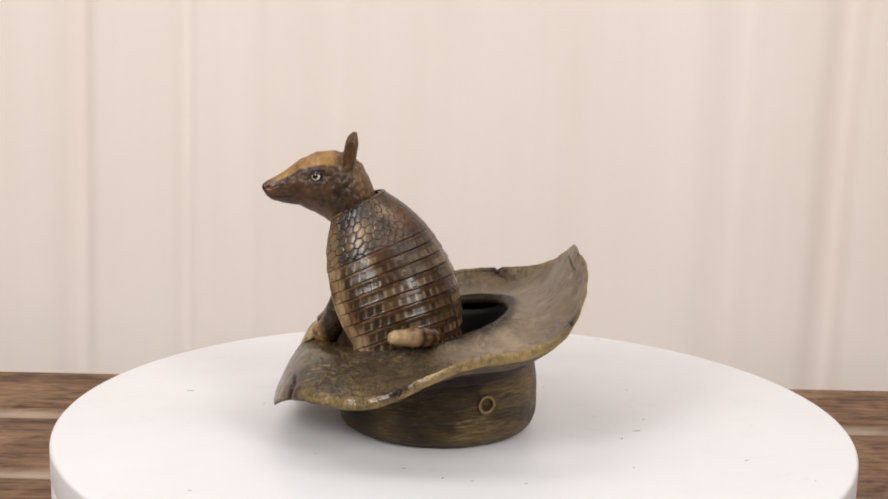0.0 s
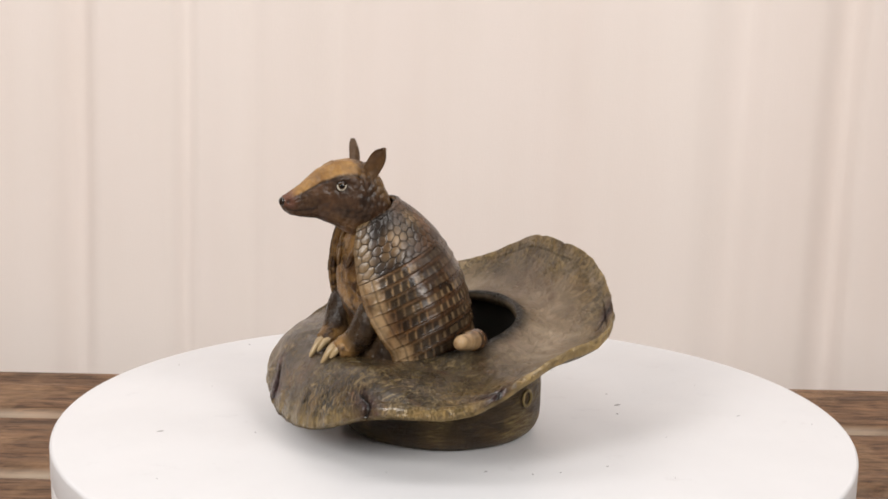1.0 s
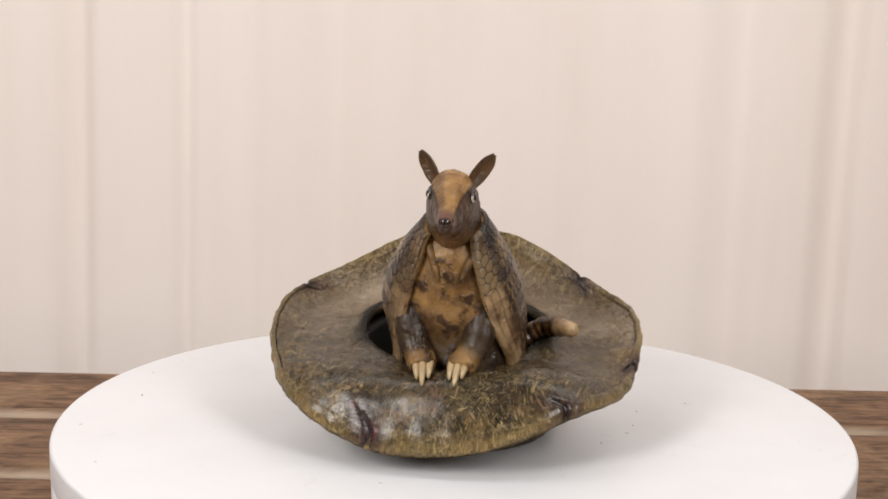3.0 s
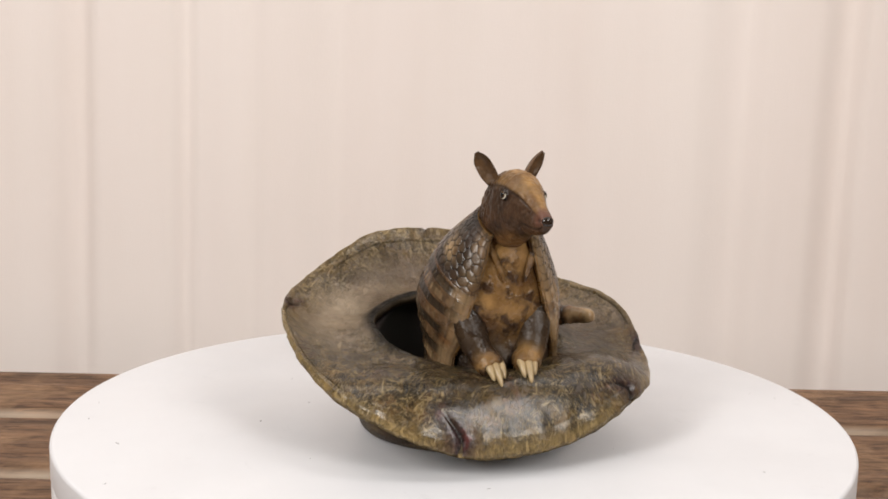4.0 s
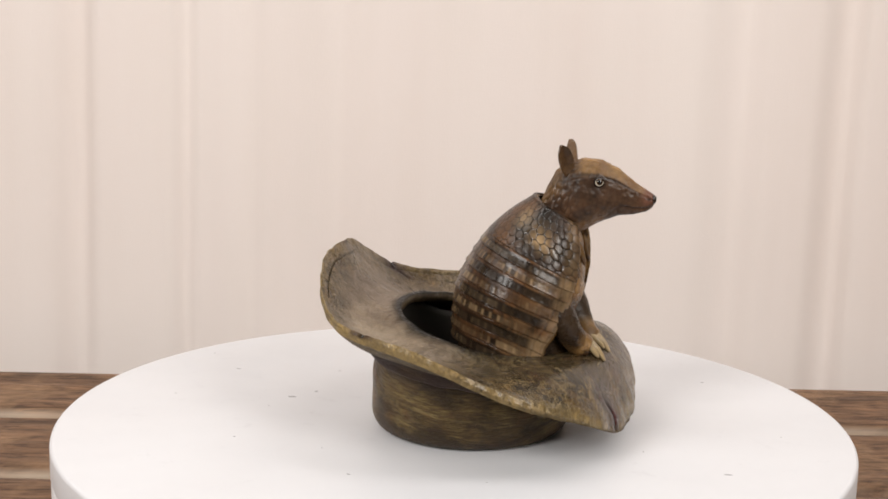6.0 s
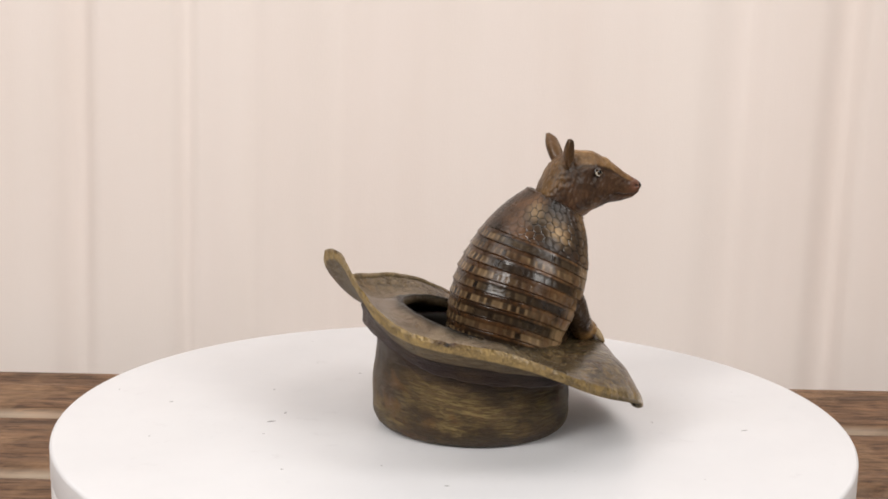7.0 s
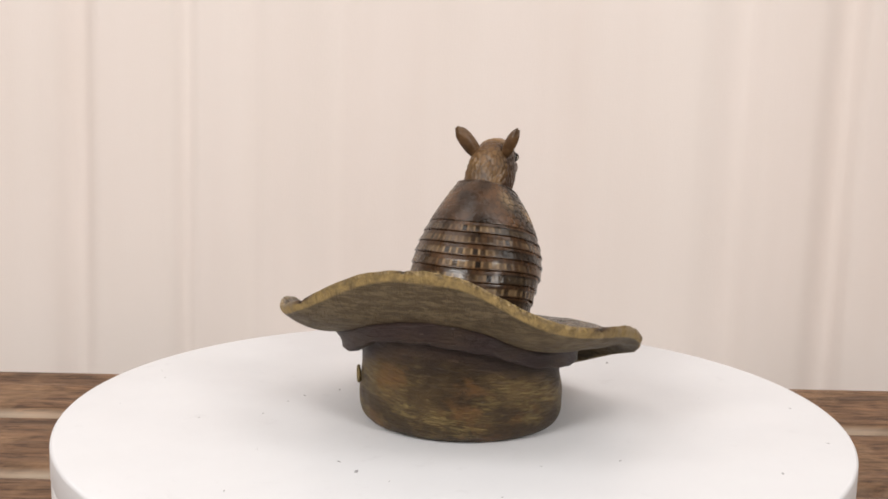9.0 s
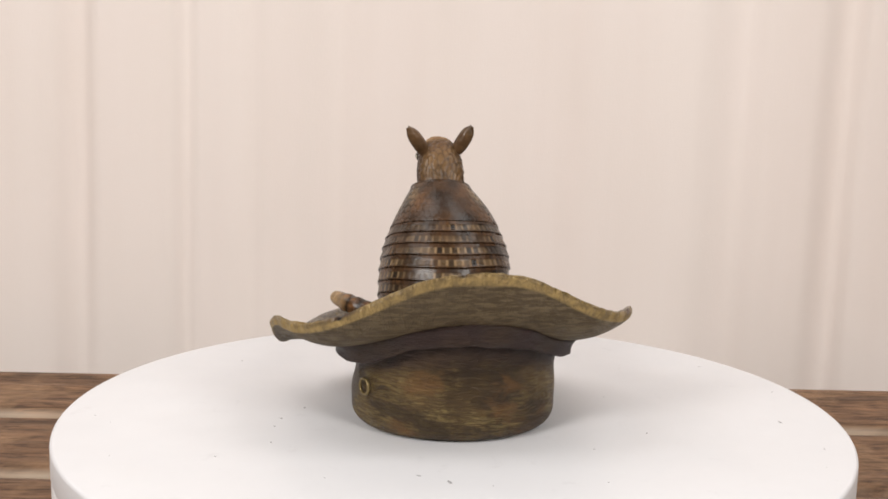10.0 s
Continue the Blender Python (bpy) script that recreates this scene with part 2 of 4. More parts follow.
HAT, CROWN, SHELL, CHEST, HEAD = hat_material(), crown_material(), shell_material(), chest_material(), head_material()
WOOD, CLOTH, PLATTER = wood_material(), cloth_material(), platter_material()
CAVITY = plain_material("dark_hollow", (0.02, 0.016, 0.011), 0.7)
CLAW = plain_material("ivory_claw", (0.46, 0.33, 0.17), 0.3, var=0.45, scale=220, coat=0.2)
LIMB = plain_material("dark_glossy_limb", (0.03, 0.018, 0.012), 0.2, var=0.6, scale=150)
EYE_WHITE = plain_material("eye_cream", (0.6, 0.55, 0.45), 0.15, var=0.1)
EYE_IRIS = plain_material("eye_brown", (0.07, 0.035, 0.012), 0.1, var=0.3)
EYE_PUPIL = plain_material("eye_black", (0.004, 0.004, 0.004), 0.06, var=0.1)
BRASS = plain_material("dull_brass", (0.26, 0.19, 0.08), 0.4, 0.6, var=0.4, scale=300)
WALL = plain_material("grey_wall_paint", (0.3, 0.28, 0.26), 0.8, var=0.06, scale=3)
FLOOR = plain_material("grey_floor", (0.3, 0.27, 0.24), 0.6, var=0.2, scale=4)
BASE_PLASTIC = plain_material("white_plastic", (0.78, 0.77, 0.78), 0.45, var=0.03)
SCUFF = plain_material("grey_scuff", (0.42, 0.41, 0.42), 0.6, var=0.4, scale=900)


# ---- mesh helpers ----
def grid_faces(nu, nv, closed=True, flip=False):
    """Quads of nv rows with nu points each; closed: each row is a ring."""
    f = []
    for j in range(nv - 1):
        for i in range(nu if closed else nu - 1):
            k = (i + 1) % nu
            q = (j * nu + i, j * nu + k, (j + 1) * nu + k, (j + 1) * nu + i)
            f.append(q[::-1] if flip else q)
    return f


def part(name, verts, faces, material, parent, label="", attrs=None, smooth=True):
    """One mesh object under a thing or a part."""
    me = bpy.data.meshes.new(name)
    me.from_pydata([tuple(float(c) for c in v) for v in verts], [], faces)
    for mat in material if isinstance(material, (list, tuple)) else [material]:
        me.materials.append(mat)
    for key, values in (attrs or {}).items():
        a = me.attributes.new(key, "FLOAT", "POINT")
        a.data.foreach_set("value", np.clip(np.asarray(values, dtype=np.float32).ravel(), 0, 1))
    bm = bmesh.new()
    bm.from_mesh(me)
    bmesh.ops.recalc_face_normals(bm, faces=bm.faces)
    bm.to_mesh(me)
    bm.free()
    if smooth:
        me.polygons.foreach_set("use_smooth", [True] * len(me.polygons))
    me.update()
    ob = new(name, me)
    ob.parent = parent
    return tagged(ob, label) if label else ob


def bm_part(name, bm, material, parent, label="", smooth=False):
    me = bpy.data.meshes.new(name)
    bm.to_mesh(me)
    bm.free()
    me.materials.append(material)
    if smooth:
        me.polygons.foreach_set("use_smooth", [True] * len(me.polygons))
    ob = new(name, me)
    ob.parent = parent
    return tagged(ob, label) if label else ob


def box(bm, x0, x1, y0, y1, z0, z1, bevel=0.0, seg=2):
    r = bmesh.ops.create_cube(bm, size=1.0, matrix=Matrix.Translation(((x0 + x1) / 2, (y0 + y1) / 2, (z0 + z1) / 2)) @ Matrix.Diagonal((x1 - x0, y1 - y0, z1 - z0, 1)))
    if bevel:
        es = list({e for v in r["verts"] for e in v.link_edges})
        bmesh.ops.bevel(bm, geom=es, offset=bevel, segments=seg, affect="EDGES", profile=0.6)


def fbm(p, scale, seed=0.0):
    """Smooth noise at points p, about -1 to 1."""
    return np.array([noise.noise(Vector((v[0] * scale + seed, v[1] * scale - seed, v[2] * scale + 2 * seed))) for v in p])


def lerp_table(z, xs, ys):
    """Smooth table look-up: linear steps softened by averaging."""
    d = (xs[-1] - xs[0]) * 0.02
    return sum(np.interp(z + k * d, xs, ys) for k in (-2, -1, 0, 1, 2)) / 5


def smoothstep(a, b, x):
    t = np.clip((x - a) / (b - a), 0, 1)
    return t * t * (3 - 2 * t)


def tube(points, radii, n=14, squash=1.0, up=(0, 0, 1)):
    """A closed tapered tube along points: verts and faces."""
    pts = [Vector(p) for p in points]
    vs, m = [], len(pts)
    for j, p in enumerate(pts):
        d = (pts[min(j + 1, m - 1)] - pts[max(j - 1, 0)]).normalized()
        a = d.cross(Vector(up)).normalized()
        b = a.cross(d)
        for i in range(n):
            w = 2 * math.pi * i / n
            vs.append(p + float(radii[j]) * (math.cos(w) * a + math.sin(w) * squash * b))
    f = grid_faces(n, m)
    vs += [pts[0], pts[-1]]
    f += [(len(vs) - 2, (i + 1) % n, i) for i in range(n)]
    f += [(len(vs) - 1, (m - 1) * n + i, (m - 1) * n + (i + 1) % n) for i in range(n)]
    return vs, f


def spline(ctrl, n):
    """Catmull-Rom through control points."""
    c = np.array([ctrl[0]] + list(ctrl) + [ctrl[-1]], dtype=float)
    out = []
    for u in np.linspace(0, len(ctrl) - 1, n):
        k = min(int(u), len(ctrl) - 2)
        t = u - k
        p0, p1, p2, p3 = c[k:k + 4]
        out.append(0.5 * (2 * p1 + (p2 - p0) * t + (2 * p0 - 5 * p1 + 4 * p2 - p3) * t * t + (3 * p1 - p0 - 3 * p2 + p3) * t ** 3))
    return np.array(out)


# ---- the room: unseen plain walls added to close it, grey to hold back fill ----
FLOOR_Z, TABLE_Z = -0.81, -0.058


def slab(name, x0, x1, y0, y1, z0, z1, material, label, category):
    bm = bmesh.new()
    box(bm, x0, x1, y0, y1, z0, z1)
    return tagged(bm_part(name, bm, material, None), label, category, kind="structure")


slab("floor", -2.0, 2.0, -2.4, 1.2, FLOOR_Z - 0.1, FLOOR_Z, FLOOR, "plain grey studio floor", "floor")
slab("wall_north", -2.1, 2.1, 1.2, 1.3, FLOOR_Z - 0.1, 1.9, WALL, "plain grey wall behind the curtain", "wall")
slab("wall_south", -2.1, 2.1, -2.5, -2.4, FLOOR_Z - 0.1, 1.9, WALL, "plain grey painted wall", "wall")
slab("wall_west", -2.1, -2.0, -2.4, 1.2, FLOOR_Z - 0.1, 1.9, WALL, "plain grey painted wall", "wall")
slab("wall_east", 2.0, 2.1, -2.4, 1.2, FLOOR_Z - 0.1, 1.9, WALL, "plain grey painted wall", "wall")
slab("ceiling", -2.1, 2.1, -2.5, 1.3, 1.9, 2.0, WALL, "plain grey ceiling", "ceiling")


def build_curtain():
    """A hanging cloth with soft, wide pleats."""
    xs = np.linspace(-0.8, 0.8, 420)
    zs = np.linspace(FLOOR_Z + 0.02, 1.2, 90)
    # soft folds: place of the sharp side, width, depth
    folds = [(-0.264, 0.022, 0.0042), (-0.19, 0.012, 0.0022), (-0.145, 0.02, 0.0022), (-0.085, 0.03, 0.0022), (0.19, 0.035, 0.0035), (0.261, 0.024, 0.0062),
             (-0.42, 0.04, 0.007), (0.4, 0.04, 0.008), (0.06, 0.04, 0.0016), (-0.56, 0.05, 0.01), (0.52, 0.05, 0.01)]
    vs = []
    for side in (0, 1):
        for z in zs:
            d = np.zeros_like(xs)
            for k, (c, w, a) in enumerate(folds):
                cx = c + 0.012 * z + 0.0015 * math.sin(5 * z + k)
                u = (xs - cx) / w
                d += 1.8 * a * (1.0 + 0.25 * math.sin(3 * z + 2 * k)) * smoothstep(-1.0, 0.05, u) * (1 - smoothstep(0.0, 0.6, u))
            d += 0.003 * np.sin(xs * 17 + 0.8 * z) + 0.0008 * np.sin(xs * 61 + 2.5 * z)
            for x, o in zip(xs, d):
                vs.append((x, 0.36 + o + 0.0015 * side, z))
    n = len(xs) * len(zs)
    f = grid_faces(len(xs), len(zs), False) + [tuple(i + n for i in q) for q in grid_faces(len(xs), len(zs), False, True)]
    return tagged(part("curtain", vs, f, CLOTH, None), "pale beige cloth curtain hanging in soft vertical folds", "curtain")


def build_table():
    table = tagged(new("plank_table"), "rustic brown plank table with worn board edges", "table")
    table.location = (0, 0, TABLE_Z)
    table.rotation_euler = (0, 0, 0.0092)
    y = 0.2693
    for k in range(9):
        w = 0.0928 if k == 0 else 0.102
        y0, y1 = y - w + (0.0075 if k == 0 else 0.0045), y
        nx, ny = 120, 15
        xs, vv = np.linspace(-0.75, 0.75, nx), np.linspace(0, 1, ny)
        vs, worn = [], []
        for v in vv:
            for x in xs:
                e = min(v, 1 - v) * (y1 - y0)
                drop = 0.0025 * max(0.0, 1 - e / 0.005) ** 1.5
                rag = 0.0012 * noise.noise(Vector((x * 16, k * 3.1 + (0 if v < 0.5 else 9), 0))) * (1 if e < 0.004 else 0)
                z = -drop + 0.0007 * noise.noise(Vector((x * 5, v * 14, k * 2.0))) + 0.0008 * noise.noise(Vector((x * 2, v * 40, k * 5.0)))
                vs.append((x, y0 + v * (y1 - y0) + rag, z))
                worn.append(1.2 * max(0.0, 1 - e / 0.004) * (0.45 + 1.1 * noise.noise(Vector((x * 25, k * 7.0, v)))) if v < 0.5 else 0.25 * max(0.0, 1 - e / 0.004))
        top = len(vs)
        vs += [(a, b, -0.022) for a, b, _ in vs]
        f = grid_faces(nx, ny, False)
        f += [tuple(top + i for i in q[::-1]) for q in f]
        ring = list(range(nx)) + [j * nx + nx - 1 for j in range(1, ny)] + [(ny - 1) * nx + i for i in range(nx - 2, -1, -1)] + [j * nx for j in range(ny - 2, 0, -1)]
        f += [(ring[i], top + ring[i], top + ring[(i + 1) % len(ring)], ring[(i + 1) % len(ring)])[::-1] for i in range(len(ring))]
        part("plank", vs, f, WOOD, table, attrs={"worn": worn + [0] * top})
        y -= w
    for x in (-0.66, 0.66):
        bm = bmesh.new()
        box(bm, x - 0.03, x + 0.03, y + 0.02, 0.255, -0.062, -0.022, 0.003)
        bm_part("batten", bm, WOOD, table)
        for yy in (y + 0.06, 0.22):
            bm = bmesh.new()
            box(bm, x - 0.03, x + 0.03, yy - 0.03, yy + 0.03, FLOOR_Z - TABLE_Z, -0.062, 0.003)
            bm_part("leg", bm, WOOD, table)
    return table


def lathe(profile, n=160):
    vs = [(r * math.cos(2 * math.pi * i / n), r * math.sin(2 * math.pi * i / n), z) for r, z in profile for i in range(n)]
    m = len(profile)
    return vs, grid_faces(n, m, True, True) + [tuple(range(n)), tuple((m - 1) * n + i for i in range(n))[::-1]]


def rounded_disc(r, z1, z0, top=0.002, low=0.001, inner=0.0):
    prof = [(r - top + top * math.sin(a), z1 - top + top * math.cos(a)) for a in np.linspace(0, math.pi / 2, 6)]
    prof += [(r - low + low * math.cos(a), z0 + low - low * math.sin(a)) for a in np.linspace(0, math.pi / 2, 4)]
    return prof


def build_turntable():
    table = tagged(new("turntable"), "round white display turntable standing on a plank table", "turntable")
    table.location = (0, 0, TABLE_Z)
    v, f = lathe(rounded_disc(0.1797, 0.043, 0.0015, 0.0012))
    part("base", v, f, BASE_PLASTIC, table, "white plastic base ring")
    v, f = lathe(rounded_disc(0.18, 0.058, 0.0436, 0.0018), 200)
    platter = part("platter", v, f, PLATTER, table, "white turning platter with faint scuffs")
    rng = random.Random(5)
    spots = [(0.0081, 0.1515, 0.0016, 20), (-0.1275, 0.036, 0.0018, 5), (-0.004, -0.079, 0.0012, 60), (0.03, -0.083, 0.001, 20), (0.083, -0.01, 0.0022, 15), (0.075, -0.022, 0.0014, 70)]
    for _ in range(24):
        a, r = rng.uniform(0, 6.28), rng.uniform(0.065, 0.172)
        spots.append((r * math.cos(a), r * math.sin(a), rng.uniform(0.0004, 0.0012), rng.uniform(0, 180)))
    for x, y, r, turn in spots:
        n, q = 9, radians(turn)
        ring = []
        for i in range(n):
            w = 2 * math.pi * i / n
            a, b = r * math.cos(w) * rng.uniform(0.6, 1.2), 0.38 * r * math.sin(w) * rng.uniform(0.5, 1.2)
            ring.append((x + a * math.cos(q) - b * math.sin(q), y + a * math.sin(q) + b * math.cos(q)))
        vs = [(a, b, 0.058) for a, b in ring] + [(x + 0.8 * (a - x), y + 0.8 * (b - y), 0.05815) for a, b in ring]
        part("scuff_mark", vs, grid_faces(n, 2) + [tuple(range(n, 2 * n))], SCUFF, platter)
    return platter


# ---- the figurine: an armadillo sitting in an upturned cowboy hat ----
MM = 0.001
# outline of the brim's edge round the platter's axis: mean, then cosine and sine of each turn
RIM_R = [77.03, -13.0, -1.56, -6.9, -0.51, -0.5, -0.21, -2.28, -0.19, 0.7, -0.01, -0.12, -0.02, -0.05, -0.09, -0.07, 0.21, -0.32, -0.17]
RIM_Z = [45.64, 31.57, 2.06, -1.0, 1.07, 3.38, -0.86, 0.91, 1.19, 0.65, -0.36, -1.61, -0.59, -0.65, 0.29, 0.53, 0.01, -0.34, -0.13]
TEARS = [(159, 0.82), (216, 0.84), (252, 0.84), (309, 0.8), (71.5, 0.82), (354, 0.93)]


def series(c, a):
    return c[0] + sum(c[2 * k - 1] * np.cos(k * a) + c[2 * k] * np.sin(k * a) for k in range(1, 10))


def inner_edge(a):
    """The lip of the hat's opening."""
    x = -10.0 + 34.0 * np.cos(a)
    y = (39.0 + 2.5 * smoothstep(-0.1, 0.5, np.cos(a))) * np.sin(a)
    return x, y, 48.5 + 0.265 * (x + 10.0)


def brim_top(a, s):
    """Points of the brim's upper face, a round the opening and s outwards from 0 to 1."""
    xi, yi, zi = inner_edge(a)
    r, zo = series(RIM_R, a), series(RIM_Z, a) + 1.6
    xo, yo = r * np.cos(a), r * np.sin(a)
    q = s ** 1.6
    front = 15.5 * np.maximum(0.0, -np.cos(a)) ** 1.3 * 4 * q * (1 - q)
    dip = (-7.0 * np.sin(a) ** 2 - 11.0 * np.maximum(0.0, np.cos(a)) ** 1.5) * 4 * s * (1 - s)
    z = zi + (zo - zi) * s + front + dip
    z = z - 2.0 * (1 - smoothstep(0.0, 0.1, s)) ** 2
    return xi + (xo - xi) * s, yi + (yo - yi) * s, z


def brim_height(x, y):
    """Height of the brim's upper face under a point."""
    a = np.linspace(0, 2 * np.pi, 181)[:, None] + np.zeros((1, 60))
    bx, by, bz = brim_top(a, np.zeros((181, 1)) + np.linspace(0, 1, 60)[None, :])
    return float(bz.ravel()[np.argmin((bx - x) ** 2 + (by - y) ** 2)])


def build_brim(parent):
    na, ns = 480, 86
    a = np.linspace(0, 2 * np.pi, na, endpoint=False)
    rows, attrs = [], {"rim": [], "stain": [], "groove": [], "under": [], "edge": [], "inner": []}
    ss = np.concatenate([np.linspace(0, 0.86, 46), np.linspace(0.87, 1.0, ns - 46)])

    def tear(s):
        st, gr = np.zeros(na), np.zeros(na)
        for deg, start in TEARS:
            w = (np.degrees(a) - deg - 3 * np.sin(s * 21) + 180) % 360 - 180
            st = np.maximum(st, np.exp(-(w / 5.0) ** 2) * smoothstep(start - 0.06, start + 0.14, s))
            gr = np.maximum(gr, np.exp(-(w / 0.9) ** 2) * smoothstep(start, start + 0.08, s))
        return st, gr

    for face in (0, 1):
        for s in ss if face == 0 else ss[::-1]:
            x, y, z = brim_top(a, np.full(na, s))
            st, gr = tear(s)
            # a cracked seam wanders along the edge
            seam = np.exp(-((s - 0.946 + 0.05 * np.maximum(0, np.cos(a)) ** 2 - 0.006 * np.sin(5 * a + 1) - 0.003 * np.sin(23 * a)) / 0.005) ** 2) * smoothstep(-0.5, 0.3, np.sin(4 * a + 0.6) + 0.6 * np.sin(9 * a + 2)) * smoothstep(-0.8, -0.5, np.cos(a))
            if face == 0:
                p = np.stack([x, y, z], 1)
                lump = 0.5 * fbm(p, 0.09, 3.0) + 0.25 * fbm(p, 0.25, 7.0) + 0.12 * fbm(p, 0.7, 1.0)
                z = z + lump - (0.8 + 0.6 * np.maximum(0, np.cos(a))) * seam - 1.1 * gr + 0.6 * smoothstep(0.93, 0.96, s)
                z = z - 1.6 * smoothstep(0.975, 1.0, s) ** 2
            else:
                thick = 4.2 + 0.3 * np.sin(9 * a)
                z = z - thick + 1.6 * smoothstep(0.97, 1.0, s) ** 2
                st, gr = 0 * st, 0 * gr
            # the rolled edge wavers a little
            k = 1 + (0.004 * np.sin(13 * a + 1) * np.sin(5 * a) + 0.003 * np.sin(41 * a) - 0.02 * gr) * smoothstep(0.85, 1.0, s) + 0.0022 * np.sin(97 * a + 3 * np.sin(11 * a)) * smoothstep(0.975, 1.0, s)
            rows.append(np.stack([x * k, y * k, z], 1))
            attrs["rim"].append(np.full(na, float(0.35 * smoothstep(0.925, 0.95, s) + 0.6 * smoothstep(0.97, 0.99, s)) if face == 0 else float(smoothstep(0.965, 0.985, s))))
            attrs["under"].append(np.full(na, float(face)))
            attrs["edge"].append(np.full(na, float(smoothstep(0.6, 0.9, s))) * (1 - face))
            # wash and painted shade of the opening, fading outwards from the lip
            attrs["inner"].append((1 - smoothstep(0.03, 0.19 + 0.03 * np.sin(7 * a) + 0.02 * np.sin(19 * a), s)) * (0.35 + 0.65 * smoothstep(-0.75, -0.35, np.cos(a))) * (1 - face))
            attrs["stain"].append(st)
            attrs["groove"].append(np.clip(gr + (seam * (0.6 + 0.4 * np.sin(60 * a) ** 2) if face == 0 else 0), 0, 1))
    v = np.concatenate(rows) * MM
    f = grid_faces(na, len(rows), True, False)
    last = (len(rows) - 1) * na
    f += [(last + i, last + (i + 1) % na, (i + 1) % na, i) for i in range(na)]
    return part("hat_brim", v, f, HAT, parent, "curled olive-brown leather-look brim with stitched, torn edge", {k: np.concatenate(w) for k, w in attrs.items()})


def crown_top(a):
    """Where the crown's wall meets the brim from below."""
    x, y, z = brim_top(a, 0.34 + 0.14 * np.maximum(0, np.cos(a)) - 0.08 * np.maximum(0, -np.cos(a)))
    return x, y, z - 4.5


def build_crown(parent):
    na = 240
    a = np.linspace(0, 2 * np.pi, na, endpoint=False)
    xt, yt, zt = crown_top(a)
    zt = zt + 1.5
    rows, rub = [], []
    # wall, from the rounded foot to the mouth, then down the inside
    levels = [(0.0, 0.0), (0.0, 0.55)] + [(h, 1.0) for h in np.linspace(0.0, 1.0, 44)]
    for h, reach in levels:
        if reach < 1:
            k, z = 0.0 if reach == 0 else reach, np.zeros(na)
            x, y = -7.8 + 37 * k * np.cos(a), 40 * k * np.sin(a)
            if reach:
                x, y = -7.8 + 38.5 * np.cos(a), 40.5 * np.sin(a)
        else:
            z = h * zt
            foot = np.sqrt(np.clip(1 - np.clip(1 - z / 8.0, 0, 1) ** 2, 0, 1))
            rx, ry = 38.5 + 6.5 * foot, 40.5 + 6.3 * foot
            x0, y0 = -7.8 + rx * np.cos(a), ry * np.sin(a)
            w = smoothstep(0.86, 1.02, h)
            x, y = x0 + (xt - x0) * w, y0 + (yt - y0) * w
            pinch = 1 - 0.025 * np.exp(-((h - 0.66) / 0.16) ** 2) * (1 + 0.6 * np.sin(3 * a + 1))
            x, y = -7.8 + (x + 7.8) * pinch, y * pinch
            p = np.stack([x, y, z], 1)
            d = 1 + (0.9 * fbm(p, 0.05, 2.0) + 0.35 * fbm(p, 0.14, 5.0)) / 46 * min(1, 3 * h + 0.2)
            x, y = -7.8 + (x + 7.8) * d, y * d
        rows.append(np.stack([x, y, z], 1))
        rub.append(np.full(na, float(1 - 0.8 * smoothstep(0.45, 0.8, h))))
    outer = len(rows)
    for h in np.linspace(1.0, 0.12, 14):
        rows.append(np.stack([-7.8 + 36.0 * np.cos(a), 38.5 * np.sin(a), h * zt], 1))
        rub.append(np.zeros(na))
    v = np.concatenate(rows) * MM
    f = grid_faces(na, len(rows), True, False)
    last = (len(rows) - 1) * na
    f.append(tuple(last + i for i in range(na)))
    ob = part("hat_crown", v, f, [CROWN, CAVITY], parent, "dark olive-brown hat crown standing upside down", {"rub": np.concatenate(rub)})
    for i, poly in enumerate(ob.data.polygons):
        if i >= (outer) * na:
            poly.material_index = 1
    # band round the mouth
    prof = [(-9.6, -1.0), (-9.6, 2.6), (-8.8, 3.6), (-6.5, 3.2), (-4.0, 2.6), (-1.8, 3.0), (-0.6, 2.4), (-0.2, 1.5), (0.9, 0.3)]
    rows = []
    for dz, out in prof:
        w = 0.5 + 0.5 * smoothstep(0.8, 1.02, 1 + dz / np.maximum(zt, 12))
        z = zt + dz
        x0, y0 = -7.8 + 44.8 * np.cos(a), 46.6 * np.sin(a)
        x, y = x0 + (xt - x0) * w, y0 + (yt - y0) * w
        wav = 0.6 * np.sin(5 * a + 0.3 * dz) + 0.35 * np.sin(11 * a + 1) + 0.25 * np.sin(23 * a)
        rows.append(np.stack([x + (out + wav * 0.5) * np.cos(a), y + (out + wav * 0.5) * np.sin(a), z + wav], 1))
    v = np.concatenate(rows) * MM
    part("hat_band", v, grid_faces(na, len(rows), True, False), CROWN, ob, "dark band round the hat", {"rub": 0.2 + 0.25 * fbm(v, 60, 2.0)})
    # eyelet ring on one flank
    for x, y, z, turn in ((14.0, -41.9, 20.3, -60),):
        n, mseg, R, r = 28, 10, 3.5 * MM, 0.75 * MM
        vs = []
        for i in range(n):
            w = 2 * math.pi * i / n
            for j in range(mseg):
                q = 2 * math.pi * j / mseg
                vs.append(((R + r * math.cos(q)) * math.cos(w), (R + r * math.cos(q)) * math.sin(w), r * math.sin(q)))
        fs = [(i * mseg + j, ((i + 1) % n) * mseg + j, ((i + 1) % n) * mseg + (j + 1) % mseg, i * mseg + (j + 1) % mseg) for i in range(n) for j in range(mseg)]
        e = part("eyelet", vs, fs, BRASS, ob, "round brass eyelet ring")
        e.matrix_basis = pose(x * MM, y * MM, z * MM, 0, 0, turn) @ pose(0, 0, 0, 0, 90, 0)
    return ob


